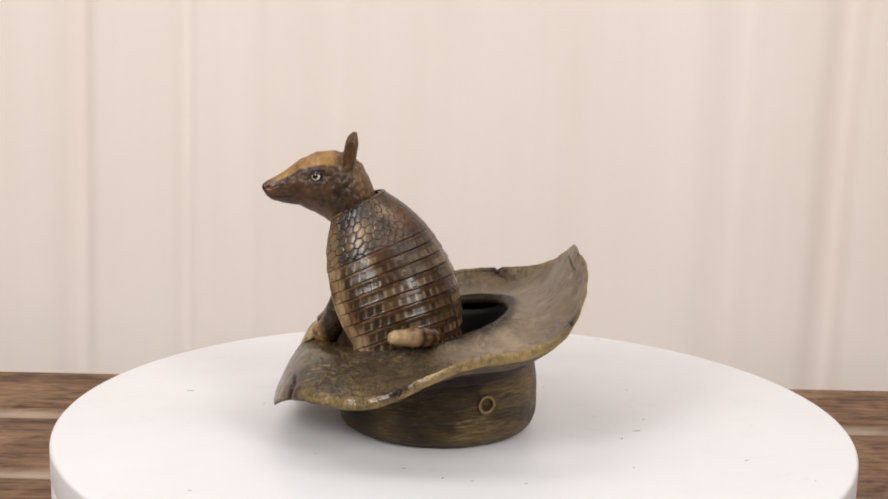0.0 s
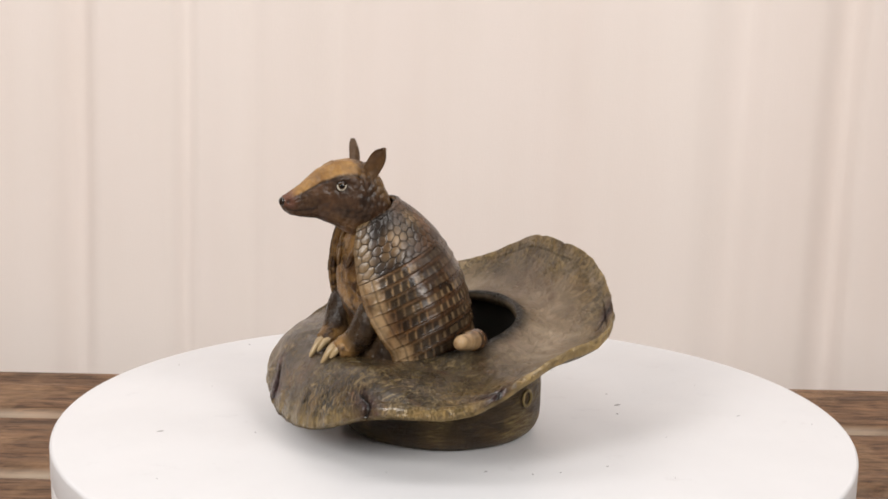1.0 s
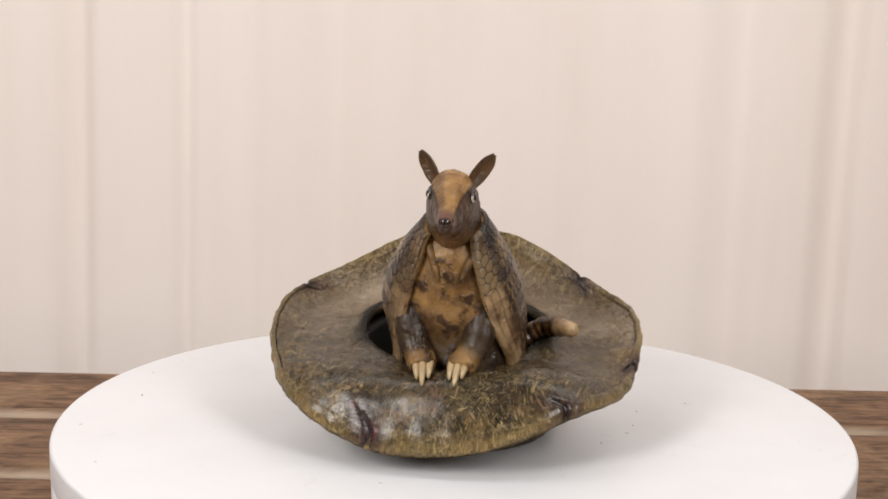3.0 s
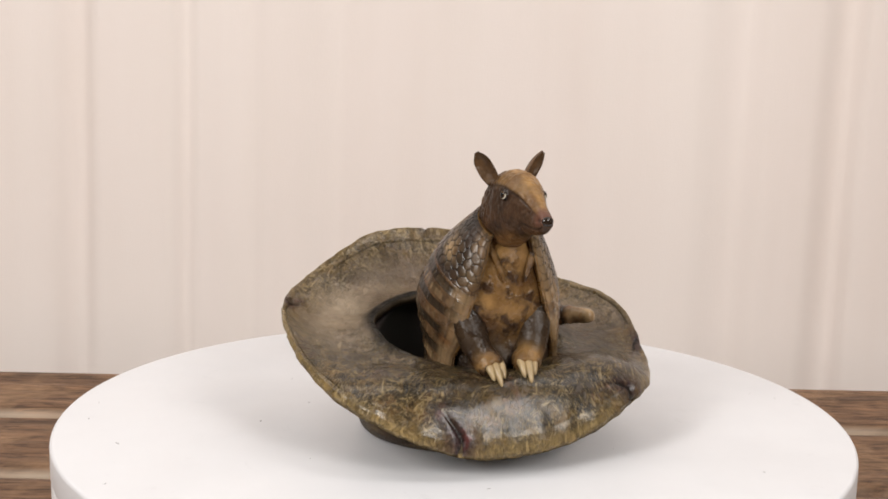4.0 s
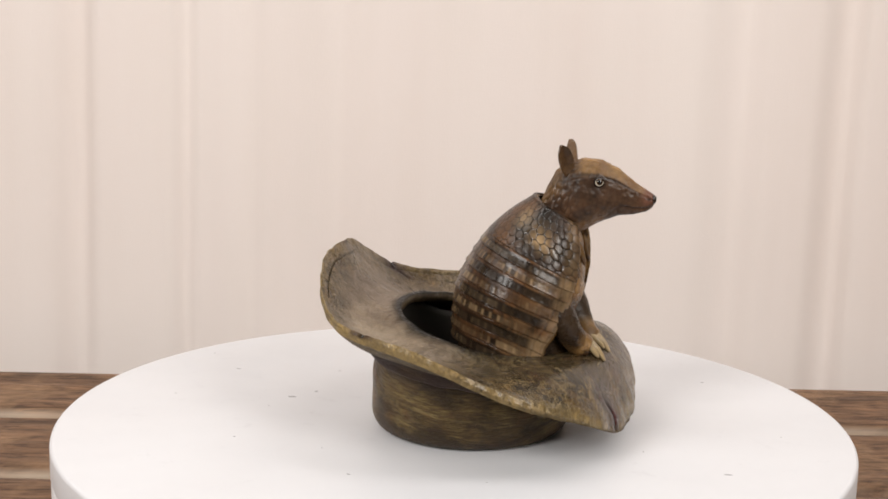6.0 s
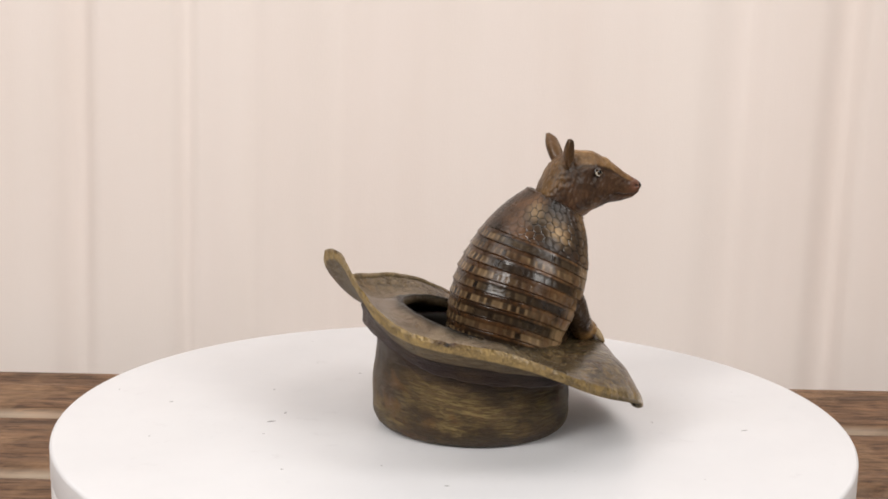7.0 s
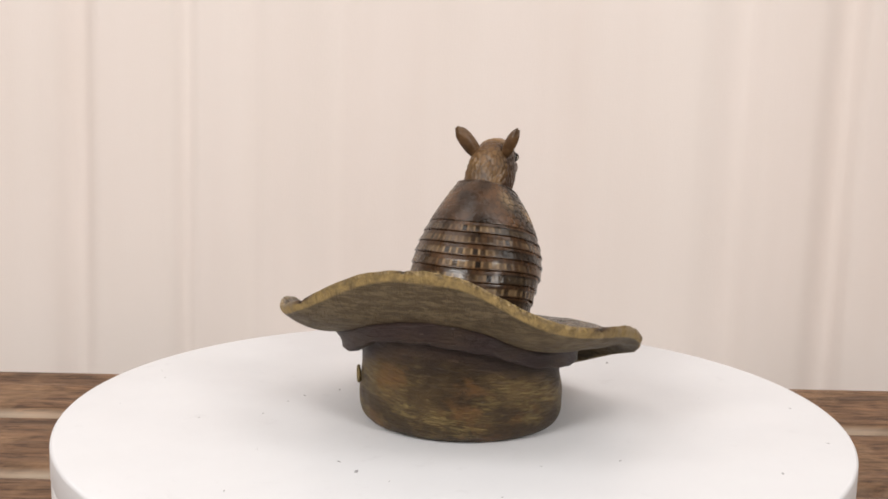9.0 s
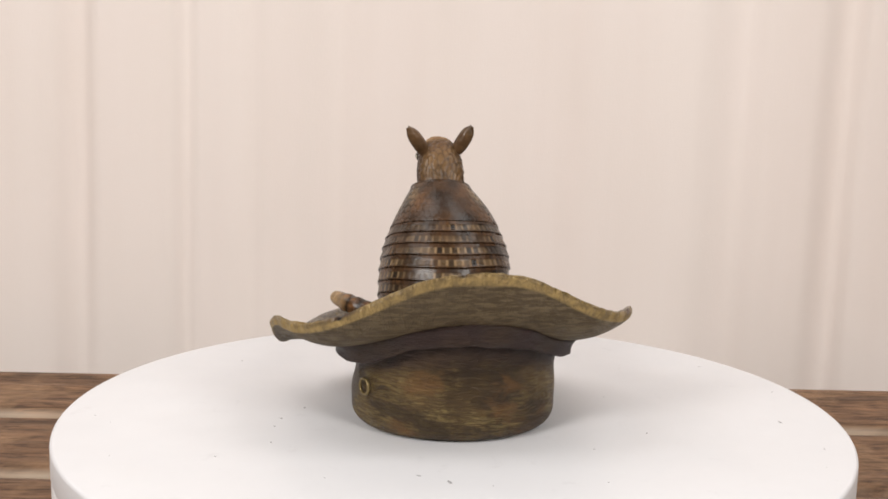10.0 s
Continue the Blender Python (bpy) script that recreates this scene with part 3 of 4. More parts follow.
# sections of the body by height (mm): back, front, half width, middle
BZ = [30, 45, 55, 64, 73, 84, 92, 100, 105, 109]
B_BACK = [1, 2, 1.5, 0, -3, -9.5, -15, -23.5, -31, -38]
B_FRONT = [-58, -60, -61, -62, -62, -61, -59.5, -57, -55, -52]
B_HALF = [27.5, 28.2, 29.5, 30.3, 29, 24.8, 20.7, 14.8, 10.8, 7]
B_MID = [-5.5, -5.3, -4.0, -2.7, -2.5, -2.6, -2.8, -4, -4.7, -4.7]
BELTS = [34, 40, 46, 52, 58, 64, 69.8, 75.2, 80.6, 85.6]
SHELL_TOP = 108.5


def body_section(z, th, grow=0.0, k=1.0):
    xb, xf = lerp_table(z, BZ, B_BACK), lerp_table(z, BZ, B_FRONT)
    hw, mid = lerp_table(z, BZ, B_HALF), lerp_table(z, BZ, B_MID)
    return (xb + xf) / 2 + ((xb - xf) / 2 * k + grow) * np.cos(th), mid + (hw * k + grow) * np.sin(th)


def shell_point(b, th, grow=0.0):
    """A point on the shell: belts run along b, which rises towards the back."""
    z = np.array(b, dtype=float) + 0 * th
    for _ in range(12):
        x, y = body_section(z, th, grow)
        q = x + 30
        z = 0.5 * z + 0.5 * (b + 0.38 * q - 0.005 * q * q)
    x, y = body_section(z, th, grow)
    return x, y, z


def edge_angle(b):
    """How far round to the chest the shell reaches, in degrees from the back."""
    return np.interp(b, [34, 50, 58, 68, 85, 100, 108.5], [118, 124, 132, 140, 148, 152, 150])


def build_shell(parent):
    shell = part("shell_lining", *shell_lining(), CHEST, parent, attrs=None)
    tagged(shell, "brown underside of the shell")
    nu = 330
    u = np.linspace(-1, 1, nu)
    for k in range(len(BELTS) - 1):
        b0, b1 = BELTS[k], BELTS[k + 1]
        nv = 20
        rows, tone, pale, groove = [], [], [], []
        for j in range(nv):
            w = j / (nv - 1)
            b = b0 + (b1 - b0) * (w * 1.1 - 0.02)
            th = np.radians(edge_angle(b)) * u
            arc = np.radians(edge_angle(b)) * u * 29.0
            # a row of dark scutes on each belt, fading towards the chest
            ph = (arc / 3.6 + 0.5 * (k % 2)) % 1.0
            au = np.abs(u)
            row = smoothstep(0.12, 0.2, w) * (1 - smoothstep(0.54, 0.64, w))
            lot = np.array([random.Random(int(c) * 31 + 7 * k).random() for c in np.floor(arc / 3.6 + 0.5 * (k % 2))])
            cell = smoothstep(0.06, 0.26, ph) * (1 - smoothstep(0.74, 0.94, ph)) * (0.3 + 0.7 * lot)
            p = np.stack([arc, np.full(nu, b), np.full(nu, 7.0 * k)], 1)
            patch = np.clip(0.5 + 1.1 * fbm(p, 0.09, 1.5), 0, 1)
            tiles = smoothstep(0.25, 0.6, np.clip(0.5 + 1.2 * fbm(p, 0.06, 8.5), 0, 1))
            fade = (1 - smoothstep(0.78, 0.92, au)) * (0.35 + 0.65 * tiles)
            right = smoothstep(0.15, 0.35, u)
            wide = smoothstep(0.03, 0.14, w) * (1 - smoothstep(0.62, 0.8, w))
            shade = np.clip(0.5 + 1.3 * fbm(p, 0.045, 12.5), 0, 1) * smoothstep(0.12, 0.3, au) * (1 - smoothstep(0.68, 0.86, au))
            dark = np.maximum(row * fade * cell, wide * right * (1 - smoothstep(0.84, 0.9, au)) * (0.97 if k % 2 == 0 else 0.25))
            dark = np.maximum(dark, 0.75 * wide * shade * (1 - right))
            flick = wide * smoothstep(0.62, 0.7, au) * (1 - smoothstep(0.84, 0.88, au)) * smoothstep(0.1, 0.3, ph)
            dark = np.maximum(dark, 0.9 * flick * (1 - right))
            streak = np.clip(0.75 + 0.9 * fbm(np.stack([arc, np.full(nu, 0.2 * b), np.full(nu, 3.0 * k)], 1), 0.8, 4.5), 0.15, 1)
            flk = smoothstep(0.3, 0.62, au)
            seam = 1 - smoothstep(0.0, 0.06, w) + smoothstep(0.9, 0.98, w)
            flank = smoothstep(0.95, 1.0, au)
            lip = (0.9 * (1 - w) ** 1.2 * smoothstep(0.0, 0.07, w) - 0.9 * smoothstep(0.88, 1.0, w)) * (1 - 0.7 * smoothstep(0.9, 0.97, au))
            roll = 0.35 * np.exp(-((au - 0.955) / 0.03) ** 2)
            left = 1 - 0.45 * smoothstep(-0.2, 0.2, u)
            hem = smoothstep(0.85, 0.9, au) * left
            lines = np.exp(-((au - 0.9) / 0.006) ** 2) + 0.7 * np.exp(-((au - 0.955) / 0.005) ** 2)
            grow = lip + 0.25 + roll - 0.16 * dark - 0.12 * row * (1 - cell) - 0.25 * lines - 1.6 * flank ** 3 + 0.12 * np.sin(arc * 0.5 + k)
            x, y, z = shell_point(b, th, grow)
            rows.append(np.stack([x, y, z], 1))
            tone.append(np.clip((0.1 + 0.3 * patch + 0.22 * flk) * streak * (1 - 0.9 * dark), 0, 1))
            pale.append(np.clip(row * (1 - cell) * fade * 0.5 + 0.5 * hem + 0.14 * flk * smoothstep(0.6, 0.8, au), 0, 1))
            groove.append(np.clip(0.92 * dark * (0.75 + 0.25 * patch) * (1 - 0.5 * hem) + seam * (1 - 0.35 * hem) * (1 - 0.5 * right) + 0.6 * lines * left, 0, 1))
        body = np.concatenate(rows)
        f = grid_faces(nu, nv, False, True)
        part("shell_belt", body * MM, f, SHELL, shell, "glossy brown shell belt with small scutes" if k == 0 else "",
             {"tone": np.concatenate(tone), "pale": np.concatenate(pale), "groove": np.concatenate(groove), "slate": np.zeros(len(body))})
    # shoulder shield with six-sided scutes
    nv, b0, b1 = 84, BELTS[-1], SHELL_TOP
    nu = 420
    u = np.linspace(-1, 1, nu)
    rows, tone, pale, groove, slate = [], [], [], [], []
    for j in range(nv):
        w = j / (nv - 1)
        b = b0 + (b1 - b0) * w
        th = np.radians(edge_angle(b)) * u
        px, py = np.radians(edge_angle(b)) * u * 24.0, (b - b0) * 1.15
        d1, d2 = hex_distance(px + 0.5 * np.sin(py * 0.7), py + 0.4 * np.sin(px * 0.5), 4.5)
        gap = 1 - smoothstep(0.12, 0.5, d2 - d1)
        back = np.exp(-(th / 0.7) ** 2)
        gap = gap * (1 - 0.75 * back)
        lip = 0.3 * (1 - w) ** 6 * smoothstep(0.0, 0.015, w) + 0.5 * smoothstep(0.93, 0.97, w) - 1.5 * smoothstep(0.975, 1.0, w)
        flank = smoothstep(0.96, 1.0, np.abs(u))
        side = np.exp(-((np.abs(th) - 1.8) / 0.26) ** 2) * np.exp(-((w - 0.42) / 0.2) ** 2) + 0.5 * np.exp(-((np.abs(th) - 1.15) / 0.2) ** 2) * np.exp(-((w - 0.6) / 0.2) ** 2)
        au = np.abs(u)
        zone = smoothstep(0.3, 0.42, au) * (1 - smoothstep(0.86, 0.92, au))
        gap = gap * (0.6 + 0.4 * zone)
        dome = 0.14 * (1 - 0.7 * back) * (1 - np.clip(d1 / 2.7, 0, 1) ** 2)
        roll = 0.35 * np.exp(-((au - 0.955) / 0.03) ** 2)
        hem = smoothstep(0.84, 0.89, au) * (1 - 0.45 * smoothstep(-0.2, 0.2, u))
        x, y, z = shell_point(b, th, 0.3 + lip + roll - 0.32 * gap + dome - 1.6 * flank ** 3)
        rows.append(np.stack([x, y, z], 1))
        tone.append(np.clip(0.05 + 0.2 * np.sin(px * 0.21 + 2) * np.sin(py * 0.3 + 1) + 0.3 * np.exp(-((np.abs(th) - 0.8) / 0.4) ** 2), 0, 1))
        slate.append(zone * (1 - 0.8 * hem) * (1 - 0.75 * smoothstep(0.0, 0.2, u)) * (1 - 0.7 * np.clip(side, 0, 1)) * (0.6 + 0.4 * np.sin(px * 0.3)))
        pale.append(np.clip((side + 0.38 * hem) * (1 - gap), 0, 1))
        groove.append(np.clip(gap * 1.1 + (1 - float(smoothstep(0, 0.02, w))), 0, 1))
    body = np.concatenate(rows)
    part("shoulder_shield", body * MM, grid_faces(nu, nv, False, True), SHELL, shell, "dark shoulder shield with pale six-sided scutes",
         {"tone": np.concatenate(tone), "pale": np.concatenate(pale), "groove": np.concatenate(groove), "slate": np.concatenate(slate)})
    return shell


def shell_lining():
    """A shell-shaped body under the belts, closed at the flanks: outer and inner face."""
    nu, nv = 120, 50
    u = np.linspace(-1, 1, nu)
    rows = []
    for grow in (-0.5, -3.2):
        for b in np.linspace(BELTS[0], SHELL_TOP - 0.5, nv):
            th = np.radians(edge_angle(b)) * u * 0.995
            x, y, z = shell_point(b, th, grow)
            rows.append(np.stack([x, y, z], 1))
    v = np.concatenate(rows) * MM
    n = nu * nv
    f = grid_faces(nu, nv, False, True) + [tuple(n + i for i in q) for q in grid_faces(nu, nv, False)]
    for j in range(nv - 1):
        f.append((j * nu, (j + 1) * nu, n + (j + 1) * nu, n + j * nu))
        e = j * nu + nu - 1
        f.append((e, n + e, n + e + nu, e + nu))
    t = (nv - 1) * nu
    f += [(t + i, t + i + 1, n + t + i + 1, n + t + i) for i in range(nu - 1)]
    return v, f


def hex_distance(x, y, pitch):
    """Distance to the nearest and second nearest centre of a honeycomb."""
    x, y = np.broadcast_arrays(np.asarray(x, float), np.asarray(y, float))
    h = pitch * math.sqrt(3) / 2
    r0 = np.floor(y / h)
    ds = []
    for dr in (-1, 0, 1, 2):
        r = r0 + dr
        off = (r % 2) * pitch / 2
        c0 = np.floor((x - off) / pitch)
        for dc in (-1, 0, 1, 2):
            ds.append(np.hypot(x - (c0 + dc) * pitch - off, y - r * h))
    ds = np.sort(np.array(ds), axis=0)
    return ds[0], ds[1]


def build_torso(parent):
    na, nz = 140, 70
    a = np.linspace(0, 2 * np.pi, na, endpoint=False)
    rows, dark = [], []
    for z in np.linspace(22, 101, nz):
        x, y = body_section(np.full(na, float(z)), a, -2.6)
        front = np.maximum(0, -np.cos(a)) ** 2
        # chest: drawn in below the chin, belly lower
        x = x + front * (2.0 + 3.5 * math.exp(-((z - 52) / 9) ** 2) + 3.0 * float(smoothstep(84, 100, z)))
        p = np.stack([x, y, np.full(na, z)], 1)
        n = 0.7 * fbm(p, 0.12, 4.0) + 0.3 * fbm(p, 0.35, 8.0)
        x = x + n * np.cos(a)
        y = y + n * np.sin(a)
        rows.append(np.stack([x, y, np.full(na, z)], 1))
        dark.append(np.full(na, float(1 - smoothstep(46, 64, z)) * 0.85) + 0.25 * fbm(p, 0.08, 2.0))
    f = grid_faces(na, nz) + [tuple(range(na))[::-1], tuple((nz - 1) * na + i for i in range(na))]
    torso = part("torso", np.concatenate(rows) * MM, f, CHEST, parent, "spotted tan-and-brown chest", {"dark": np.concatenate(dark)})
    for side in (-1, 1):
        path = spline([(-47, -4.6 + 12.5 * side, 98), (-51.5, -4.6 + 10.5 * side, 92), (-55.5, -4.4 + 7.5 * side, 85), (-58, -4 + 4.5 * side, 77)], 24)
        vs, fs = tube(path, np.interp(np.linspace(0, 1, 24), [0, 0.3, 0.8, 1], [1.2, 1.9, 1.5, 0.4]), 12)
        part("neck_fold", [Vector(p) * MM for p in vs], fs, CHEST, torso, attrs={"dark": [0.25] * len(vs)})
    return torso


# sections of the head along its length (mm): low, top, half width
HX = [-86.6, -85.6, -83, -78, -70.6, -63, -55.6, -48, -43, -39.5, -37]
H_LOW = [105.5, 103.6, 101.6, 100.2, 99.2, 96.0, 91.5, 88.5, 89.0, 92.0, 96]
H_TOP = [108, 109.6, 111.0, 114.0, 119.8, 123.2, 123.8, 121.8, 117.5, 110.5, 104]
H_HALF = [1.2, 2.9, 3.3, 4.0, 6.3, 9.2, 10.6, 11.0, 10.6, 9.0, 6.5]


def build_head(parent):
    na, nx = 150, 130
    a = np.linspace(0, 2 * np.pi, na, endpoint=False)
    rows, mask, nose_c, groove, throat = [], [], [], [], []
    for x in np.linspace(-86.6, -37, nx):
        lo, hi, hw = (float(np.interp(x, HX, t)) for t in (H_LOW, H_TOP, H_HALF))
        mid = -5.4 + 1.5 * float(smoothstep(-86, -45, x))
        c, h = (lo + hi) / 2, (hi - lo) / 2
        s, co = np.sin(a), np.cos(a)
        y = np.sign(co) * np.abs(co) ** 0.9 * hw
        z = np.sign(s) * np.abs(s) ** 0.95 * h
        # brow ridge, eye sockets, mouth line, nostrils
        brow = np.exp(-((x + 63) / 7.5) ** 2) * np.exp(-((s - 0.52) / 0.12) ** 2)
        socket = np.exp(-((x + 62.5) / 3.6) ** 2) * np.exp(-((s - 0.22) / 0.2) ** 2)
        mouth = float(smoothstep(-86, -84.5, x) * (1 - smoothstep(-75, -70, x))) * np.exp(-((s + 0.56 - 0.012 * (x + 80)) / 0.07) ** 2)
        nostril = np.exp(-((x + 84.4) / 0.9) ** 2) * np.exp(-((s - 0.25) / 0.18) ** 2)
        pull = 1 + 0.07 * brow - 0.08 * socket - 0.07 * mouth - 0.16 * nostril
        plate_edge = np.exp(-((s - 0.5 - 0.1 * float(smoothstep(-70, -56, x))) / 0.05) ** 2) * float(smoothstep(-80, -74, x) * (1 - smoothstep(-54, -50, x)))
        pull = pull - 0.05 * plate_edge
        p = np.stack([np.full(na, x), mid + y * pull, c + z * pull], 1)
        lump = 0.35 * fbm(p, 0.35, 6.0) * float(smoothstep(-84, -70, x)) + 0.18 * fbm(p, 0.9, 9.0)
        p[:, 1] += lump * co
        p[:, 2] += lump * s
        # coarse pebbles behind the eyes and over the nape
        d1, d2 = hex_distance(np.full(na, x) + 0.5 * np.sin(a * 7), a * 10.5 + 0.6 * np.sin(x), 2.9)
        nape = float(smoothstep(-57, -51, x)) + 0.08 * float(smoothstep(-72, -60, x) * (1 - smoothstep(-57, -51, x))) * (1 - smoothstep(0.3, 0.5, s))
        peb = nape * (0.55 * (1 - np.clip(d1 / 1.5, 0, 1) ** 2) - 0.25)
        cleft = nape * (1 - smoothstep(0.1, 0.6, d2 - d1))
        p[:, 1] += peb * co
        p[:, 2] += peb * s
        rows.append(p)
        m = smoothstep(0.5, 0.62, s) * float(smoothstep(-85, -80, x)) * float(1 - 0.85 * smoothstep(-58, -51, x))
        m = m * (1 - 0.6 * smoothstep(0.0, 0.4, co))
        m = np.maximum(m, smoothstep(0.1, 0.4, s) * float(smoothstep(-50, -44, x)) * 0.32)
        mask.append(m)
        throat.append((1 - smoothstep(-0.85, -0.45, s)) * float(smoothstep(-70, -60, x)))
        nose_c.append(np.full(na, float(1 - smoothstep(-84, -79, x)) * 0.7) * smoothstep(-0.6, 0.0, s))
        groove.append(np.clip(mouth * 0.9 + nostril + 0.85 * plate_edge + 0.55 * socket + 0.6 * cleft, 0, 1))
    v = np.concatenate(rows)
    f = grid_faces(na, nx, True, True) + [tuple(range(na)), tuple((nx - 1) * na + i for i in range(na))[::-1]]
    head = part("head", v * MM, f, HEAD, parent, "grey-brown armadillo head with tan face plate",
                {"mask": np.concatenate(mask), "nose": np.concatenate(nose_c), "groove": np.concatenate(groove), "throat": np.concatenate(throat)})
    # ears: cupped, pointed leaves
    for base, tip, turn in (((-49.5, -10.5, 116.5), (-45.8, -20.6, 130.3), 1), ((-50, 3.2, 117.5), (-47.3, 10.8, 131.0), -1)):
        base, tip = Vector(base), Vector(tip)
        tip = base.lerp(tip, 0.94)
        d = tip - base
        length = d.length
        d.normalize()
        facing = Vector((-0.75, -0.75 * turn, 0.1))
        across = d.cross(facing).normalized()
        out = across.cross(d).normalized()
        nl, nw = 22, 15
        vs = []
        for side in (0, 1):
            for j in range(nl):
                t = j / (nl - 1)
                wdt = 3.8 * (max(0.26, 1 - ((t - 0.36) / 0.66) ** 4.0) if t > 0.36 else 0.7 + 0.3 * math.sin(math.pi / 2 * t / 0.36))
                for i in range(nw):
                    q = -1 + 2 * i / (nw - 1)
                    cup = -2.4 * (1 - q * q) * (0.4 + 0.6 * math.sin(math.pi * t)) + 0.6
                    thick = (1.6 - 0.9 * t) * (1 - q * q) ** 0.5 + 0.12
                    p = base + d * (t * length) + across * (q * wdt) + out * (cup + (thick * 0.5 if side == 0 else -thick * 0.9))
                    vs.append(p * MM)
        n = nl * nw
        fs = grid_faces(nw, nl, False) + [tuple(n + i for i in r[::-1]) for r in grid_faces(nw, nl, False)]
        ring = list(range(nw)) + [j * nw + nw - 1 for j in range(1, nl)] + [(nl - 1) * nw + i for i in range(nw - 2, -1, -1)] + [j * nw for j in range(nl - 2, 0, -1)]
        fs += [(ring[i], n + ring[i], n + ring[(i + 1) % len(ring)], ring[(i + 1) % len(ring)]) for i in range(len(ring))]
        part("ear", vs, fs, HEAD, head, "dark brown cupped ear", {"mask": [0.12] * len(vs), "nose": [0.0] * len(vs), "groove": [0.0] * len(vs), "throat": [0.15] * len(vs)})
    # eyes: cream ball with brown iris and black pupil
    for place, way in (((-62.3, -12.6, 113.6), (-0.35, -1.0, 0.12)), ((-63.0, 3.2, 114.6), (-0.35, 1.0, 0.12))):
        n, m, r = 28, 30, 2.4
        q = Vector(way).to_track_quat("Z", "Y")
        vs, fs, mats = [], [], []
        for j in range(m):
            w = math.pi * (j + 0.02) / m
            for i in range(n):
                t = 2 * math.pi * i / n
                k = 1.04 if w < 0.62 else 1.0
                vs.append((Vector(place) + q @ Vector((r * math.sin(w) * math.cos(t), r * math.sin(w) * math.sin(t), r * k * math.cos(w)))) * MM)
        fs = grid_faces(n, m) + [tuple(range(n))]
        eye = part("eye", vs, fs, [EYE_WHITE, EYE_IRIS, EYE_PUPIL, LIMB], head, "cream eye with dark iris")
        for idx, poly in enumerate(eye.data.polygons):
            j = idx // n if idx < n * (m - 1) else 0
            low = math.sin(2 * math.pi * ((idx % n) + 0.5) / n) < 0.3
            poly.material_index = 2 if j < 4 else 1 if j < 6 else 0 if j < (10 if way[1] < 0 else 8) and low else 3
    # dark nose pad
    vs, fs = tube([(-85.2, -5.4, 107.0), (-86.4, -5.4, 107.2), (-87.2, -5.4, 107.2)], [2.6, 2.3, 1.1], 16, 0.85)
    part("nose", [Vector(p) * MM for p in vs], fs, LIMB, head, "dark nose tip")
    return head


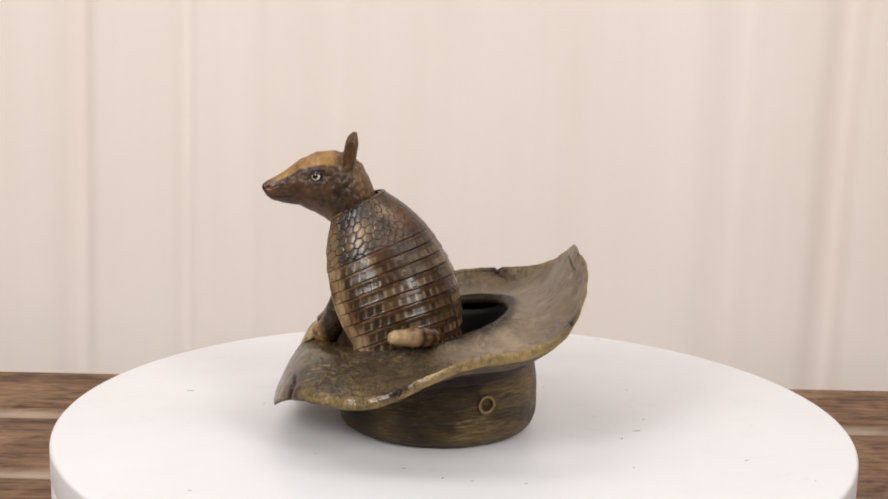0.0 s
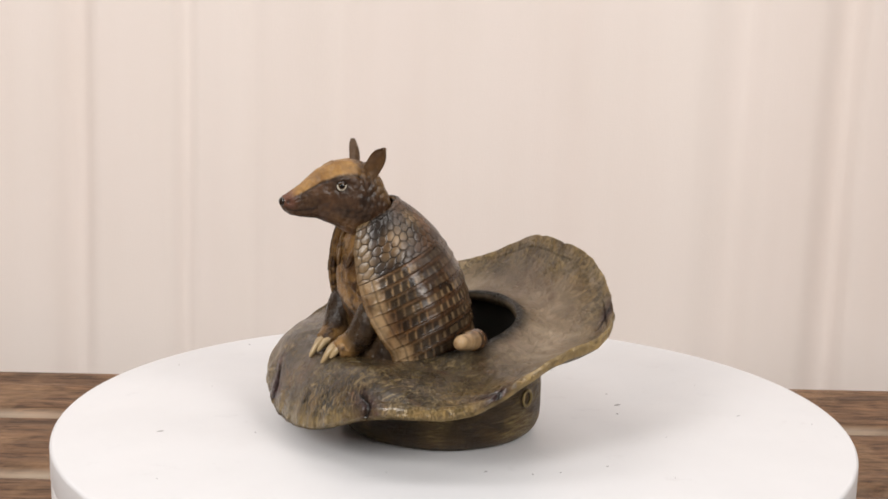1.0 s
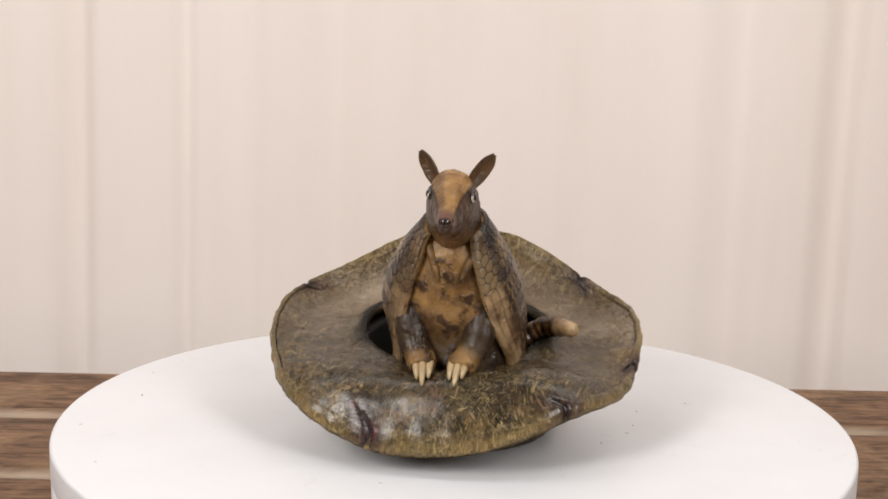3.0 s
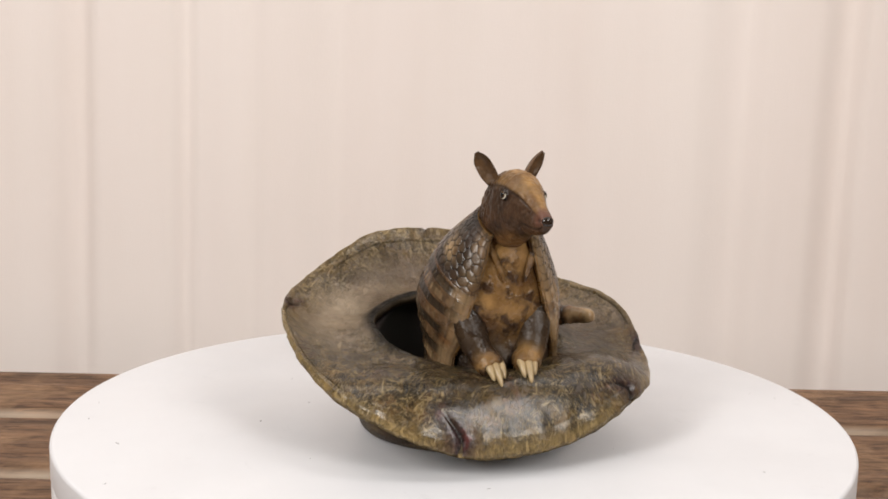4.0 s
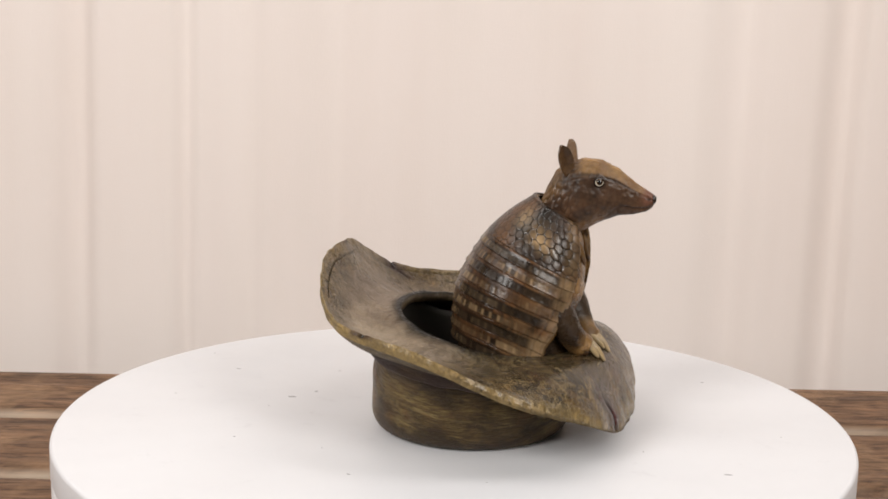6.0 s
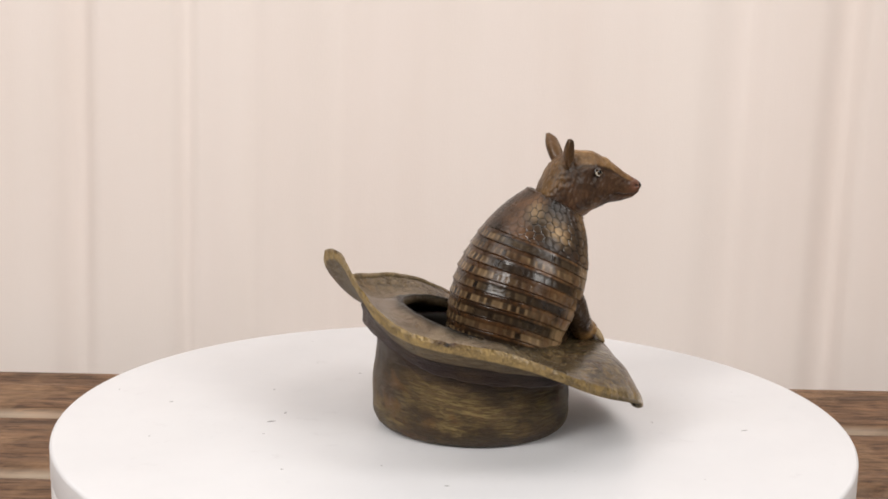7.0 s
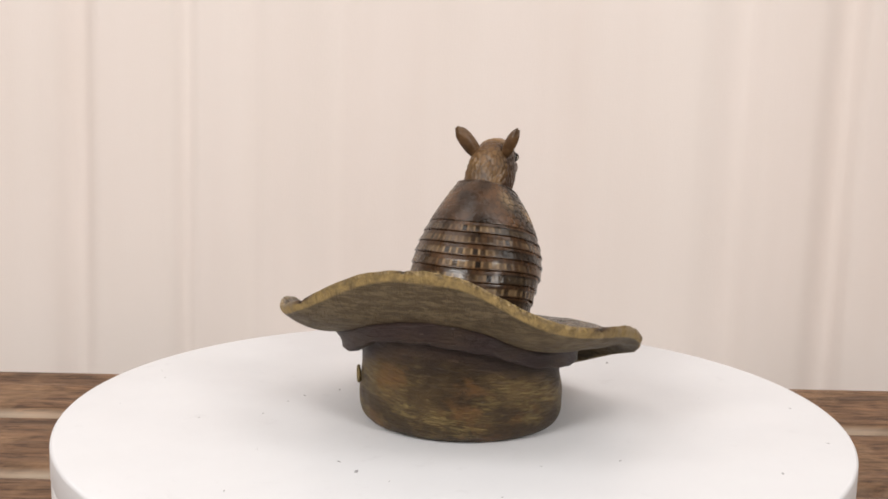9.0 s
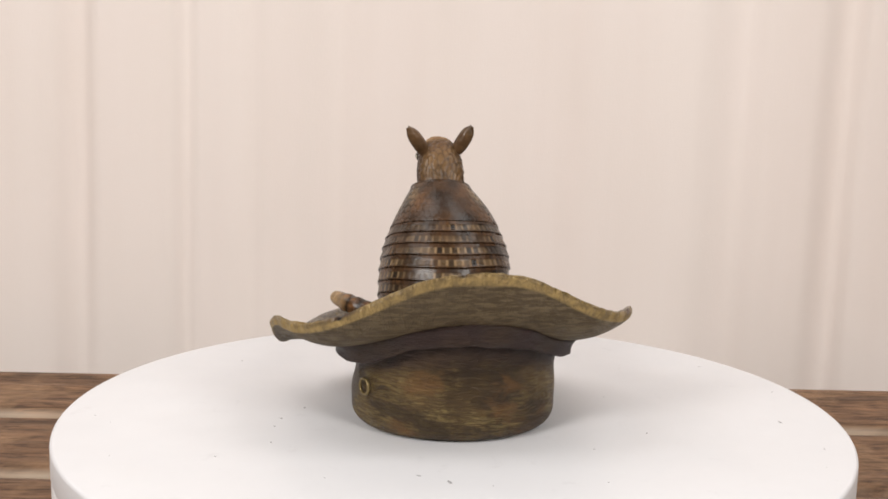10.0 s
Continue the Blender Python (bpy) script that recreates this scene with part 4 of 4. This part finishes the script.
def build_limbs(parent):
    for y_paw, y_mid, y_sh, sgn in ((6.2, 10.5, 14.0, 1), (-9.6, -14.5, -17.0, -1)):
        path = spline([(-45, y_sh, 66), (-50, y_mid + 2 * sgn, 57), (-53.5, y_mid, 49), (-57.5, y_paw + 1.0 * sgn, 43.5), (-62.5, y_paw, 41.3)], 26)
        rad = np.interp(np.linspace(0, 1, 26), [0, 0.3, 0.6, 0.85, 1], [7.2, 7.2, 6.4, 6.2, 4.8])
        vs, fs = tube(path, rad, 26, 0.9)
        vs = np.array([tuple(v) for v in vs])
        vs = vs + (0.45 * fbm(vs, 0.3, 3.0) + 0.25 * fbm(vs, 0.8, 5.0))[:, None] * np.array([0.5, 0.6, 0.6])
        along = np.repeat(np.linspace(0, 1, 26), 26)
        leg = part("foreleg", vs * MM, fs, CHEST, parent, "dark glossy foreleg with a tan clawed paw", {"dark": [*(0.9 - 0.72 * smoothstep(0.5, 0.8, along)), 0.9, 0.2]})
        for k in range(3):
            o = (k - 1) * 3.3
            fan = (k - 1) * 0.1 + 0.12 * sgn
            ln = (9.0, 10.8, 9.6)[k]
            b = Vector((-58.6 + 0.1 * o * o, y_paw + o, 45.4 - 0.09 * o * o))
            e = b + Vector((-ln * math.cos(fan), -ln * math.sin(fan), 0))
            e.z = brim_height(e.x, e.y) + 0.6
            mid = b * 0.45 + e * 0.55 + Vector((-0.3, 0, 1.5))
            pts = spline([b, mid, e], 11)
            cv, cf = tube(pts, [1.2, 1.5, 1.65, 1.7, 1.7, 1.65, 1.55, 1.35, 1.1, 0.8, 0.4], 12)
            part("claw", [Vector(p) * MM for p in cv], cf, CLAW, leg, "long ivory claw")


def build_tail(parent):
    n, m = 26, 90
    path = spline([(-16, -26, 38), (-11.5, -33, 43.5), (-11.5, -40.5, 48.6), (-18, -48.5, 51), (-28, -55, 52)], m)
    t = np.linspace(0, 1, m)
    rad = np.interp(t, [0, 0.4, 0.75, 0.93, 0.985, 1.0], [5.2, 4.8, 4.1, 3.2, 2.1, 0.6])
    ring = 0.5 + 0.5 * np.cos(t * 2 * np.pi * 8)
    rad = rad + 0.35 * ring * smoothstep(0, 0.05, t) * (1 - smoothstep(0.75, 0.85, t))
    vs, fs = tube(path, rad, n)
    tone = np.repeat(0.3 + 0.6 * ring, n) * (0.75 + 0.25 * np.tile(np.sign(np.sin(np.arange(n) * 2 * np.pi / n * 7)), m))
    pale = np.repeat(0.9 * smoothstep(0.66, 0.84, t), n)
    groove = np.repeat((1 - smoothstep(0.0, 0.2, ring)) * (1 - smoothstep(0.66, 0.78, t)) * 0.75, n)
    return part("tail", [Vector(p) * MM for p in vs], fs, SHELL, parent, "ringed tan tail with a pale blunt tip",
                {"tone": [*tone, 0, 0], "pale": [*pale, 0, 1], "groove": [*groove, 0, 0], "slate": [0.0] * len(vs)})


def build_figurine():
    fig = tagged(new("armadillo_figurine"), "painted resin armadillo sitting in an upturned brown cowboy hat", "figurine")
    build_crown(fig)
    build_brim(fig)
    build_torso(fig)
    build_shell(fig)
    build_head(fig)
    build_limbs(fig)
    build_tail(fig)
    return fig


build_curtain()
build_table()
PLATTER_OB = build_turntable()
FIGURINE = build_figurine()

TURN = 27.612


def motions():
    """The platter and the figurine on it turn steadily together."""
    steps = [k * 0.25 for k in range(41)]
    walk(PLATTER_OB, [(t, pose(0, 0, 0, 0, 0, TURN * t)) for t in steps])
    walk(FIGURINE, [(t, pose(0, 0, 0, 0, 0, TURN * t)) for t in steps])


motions()
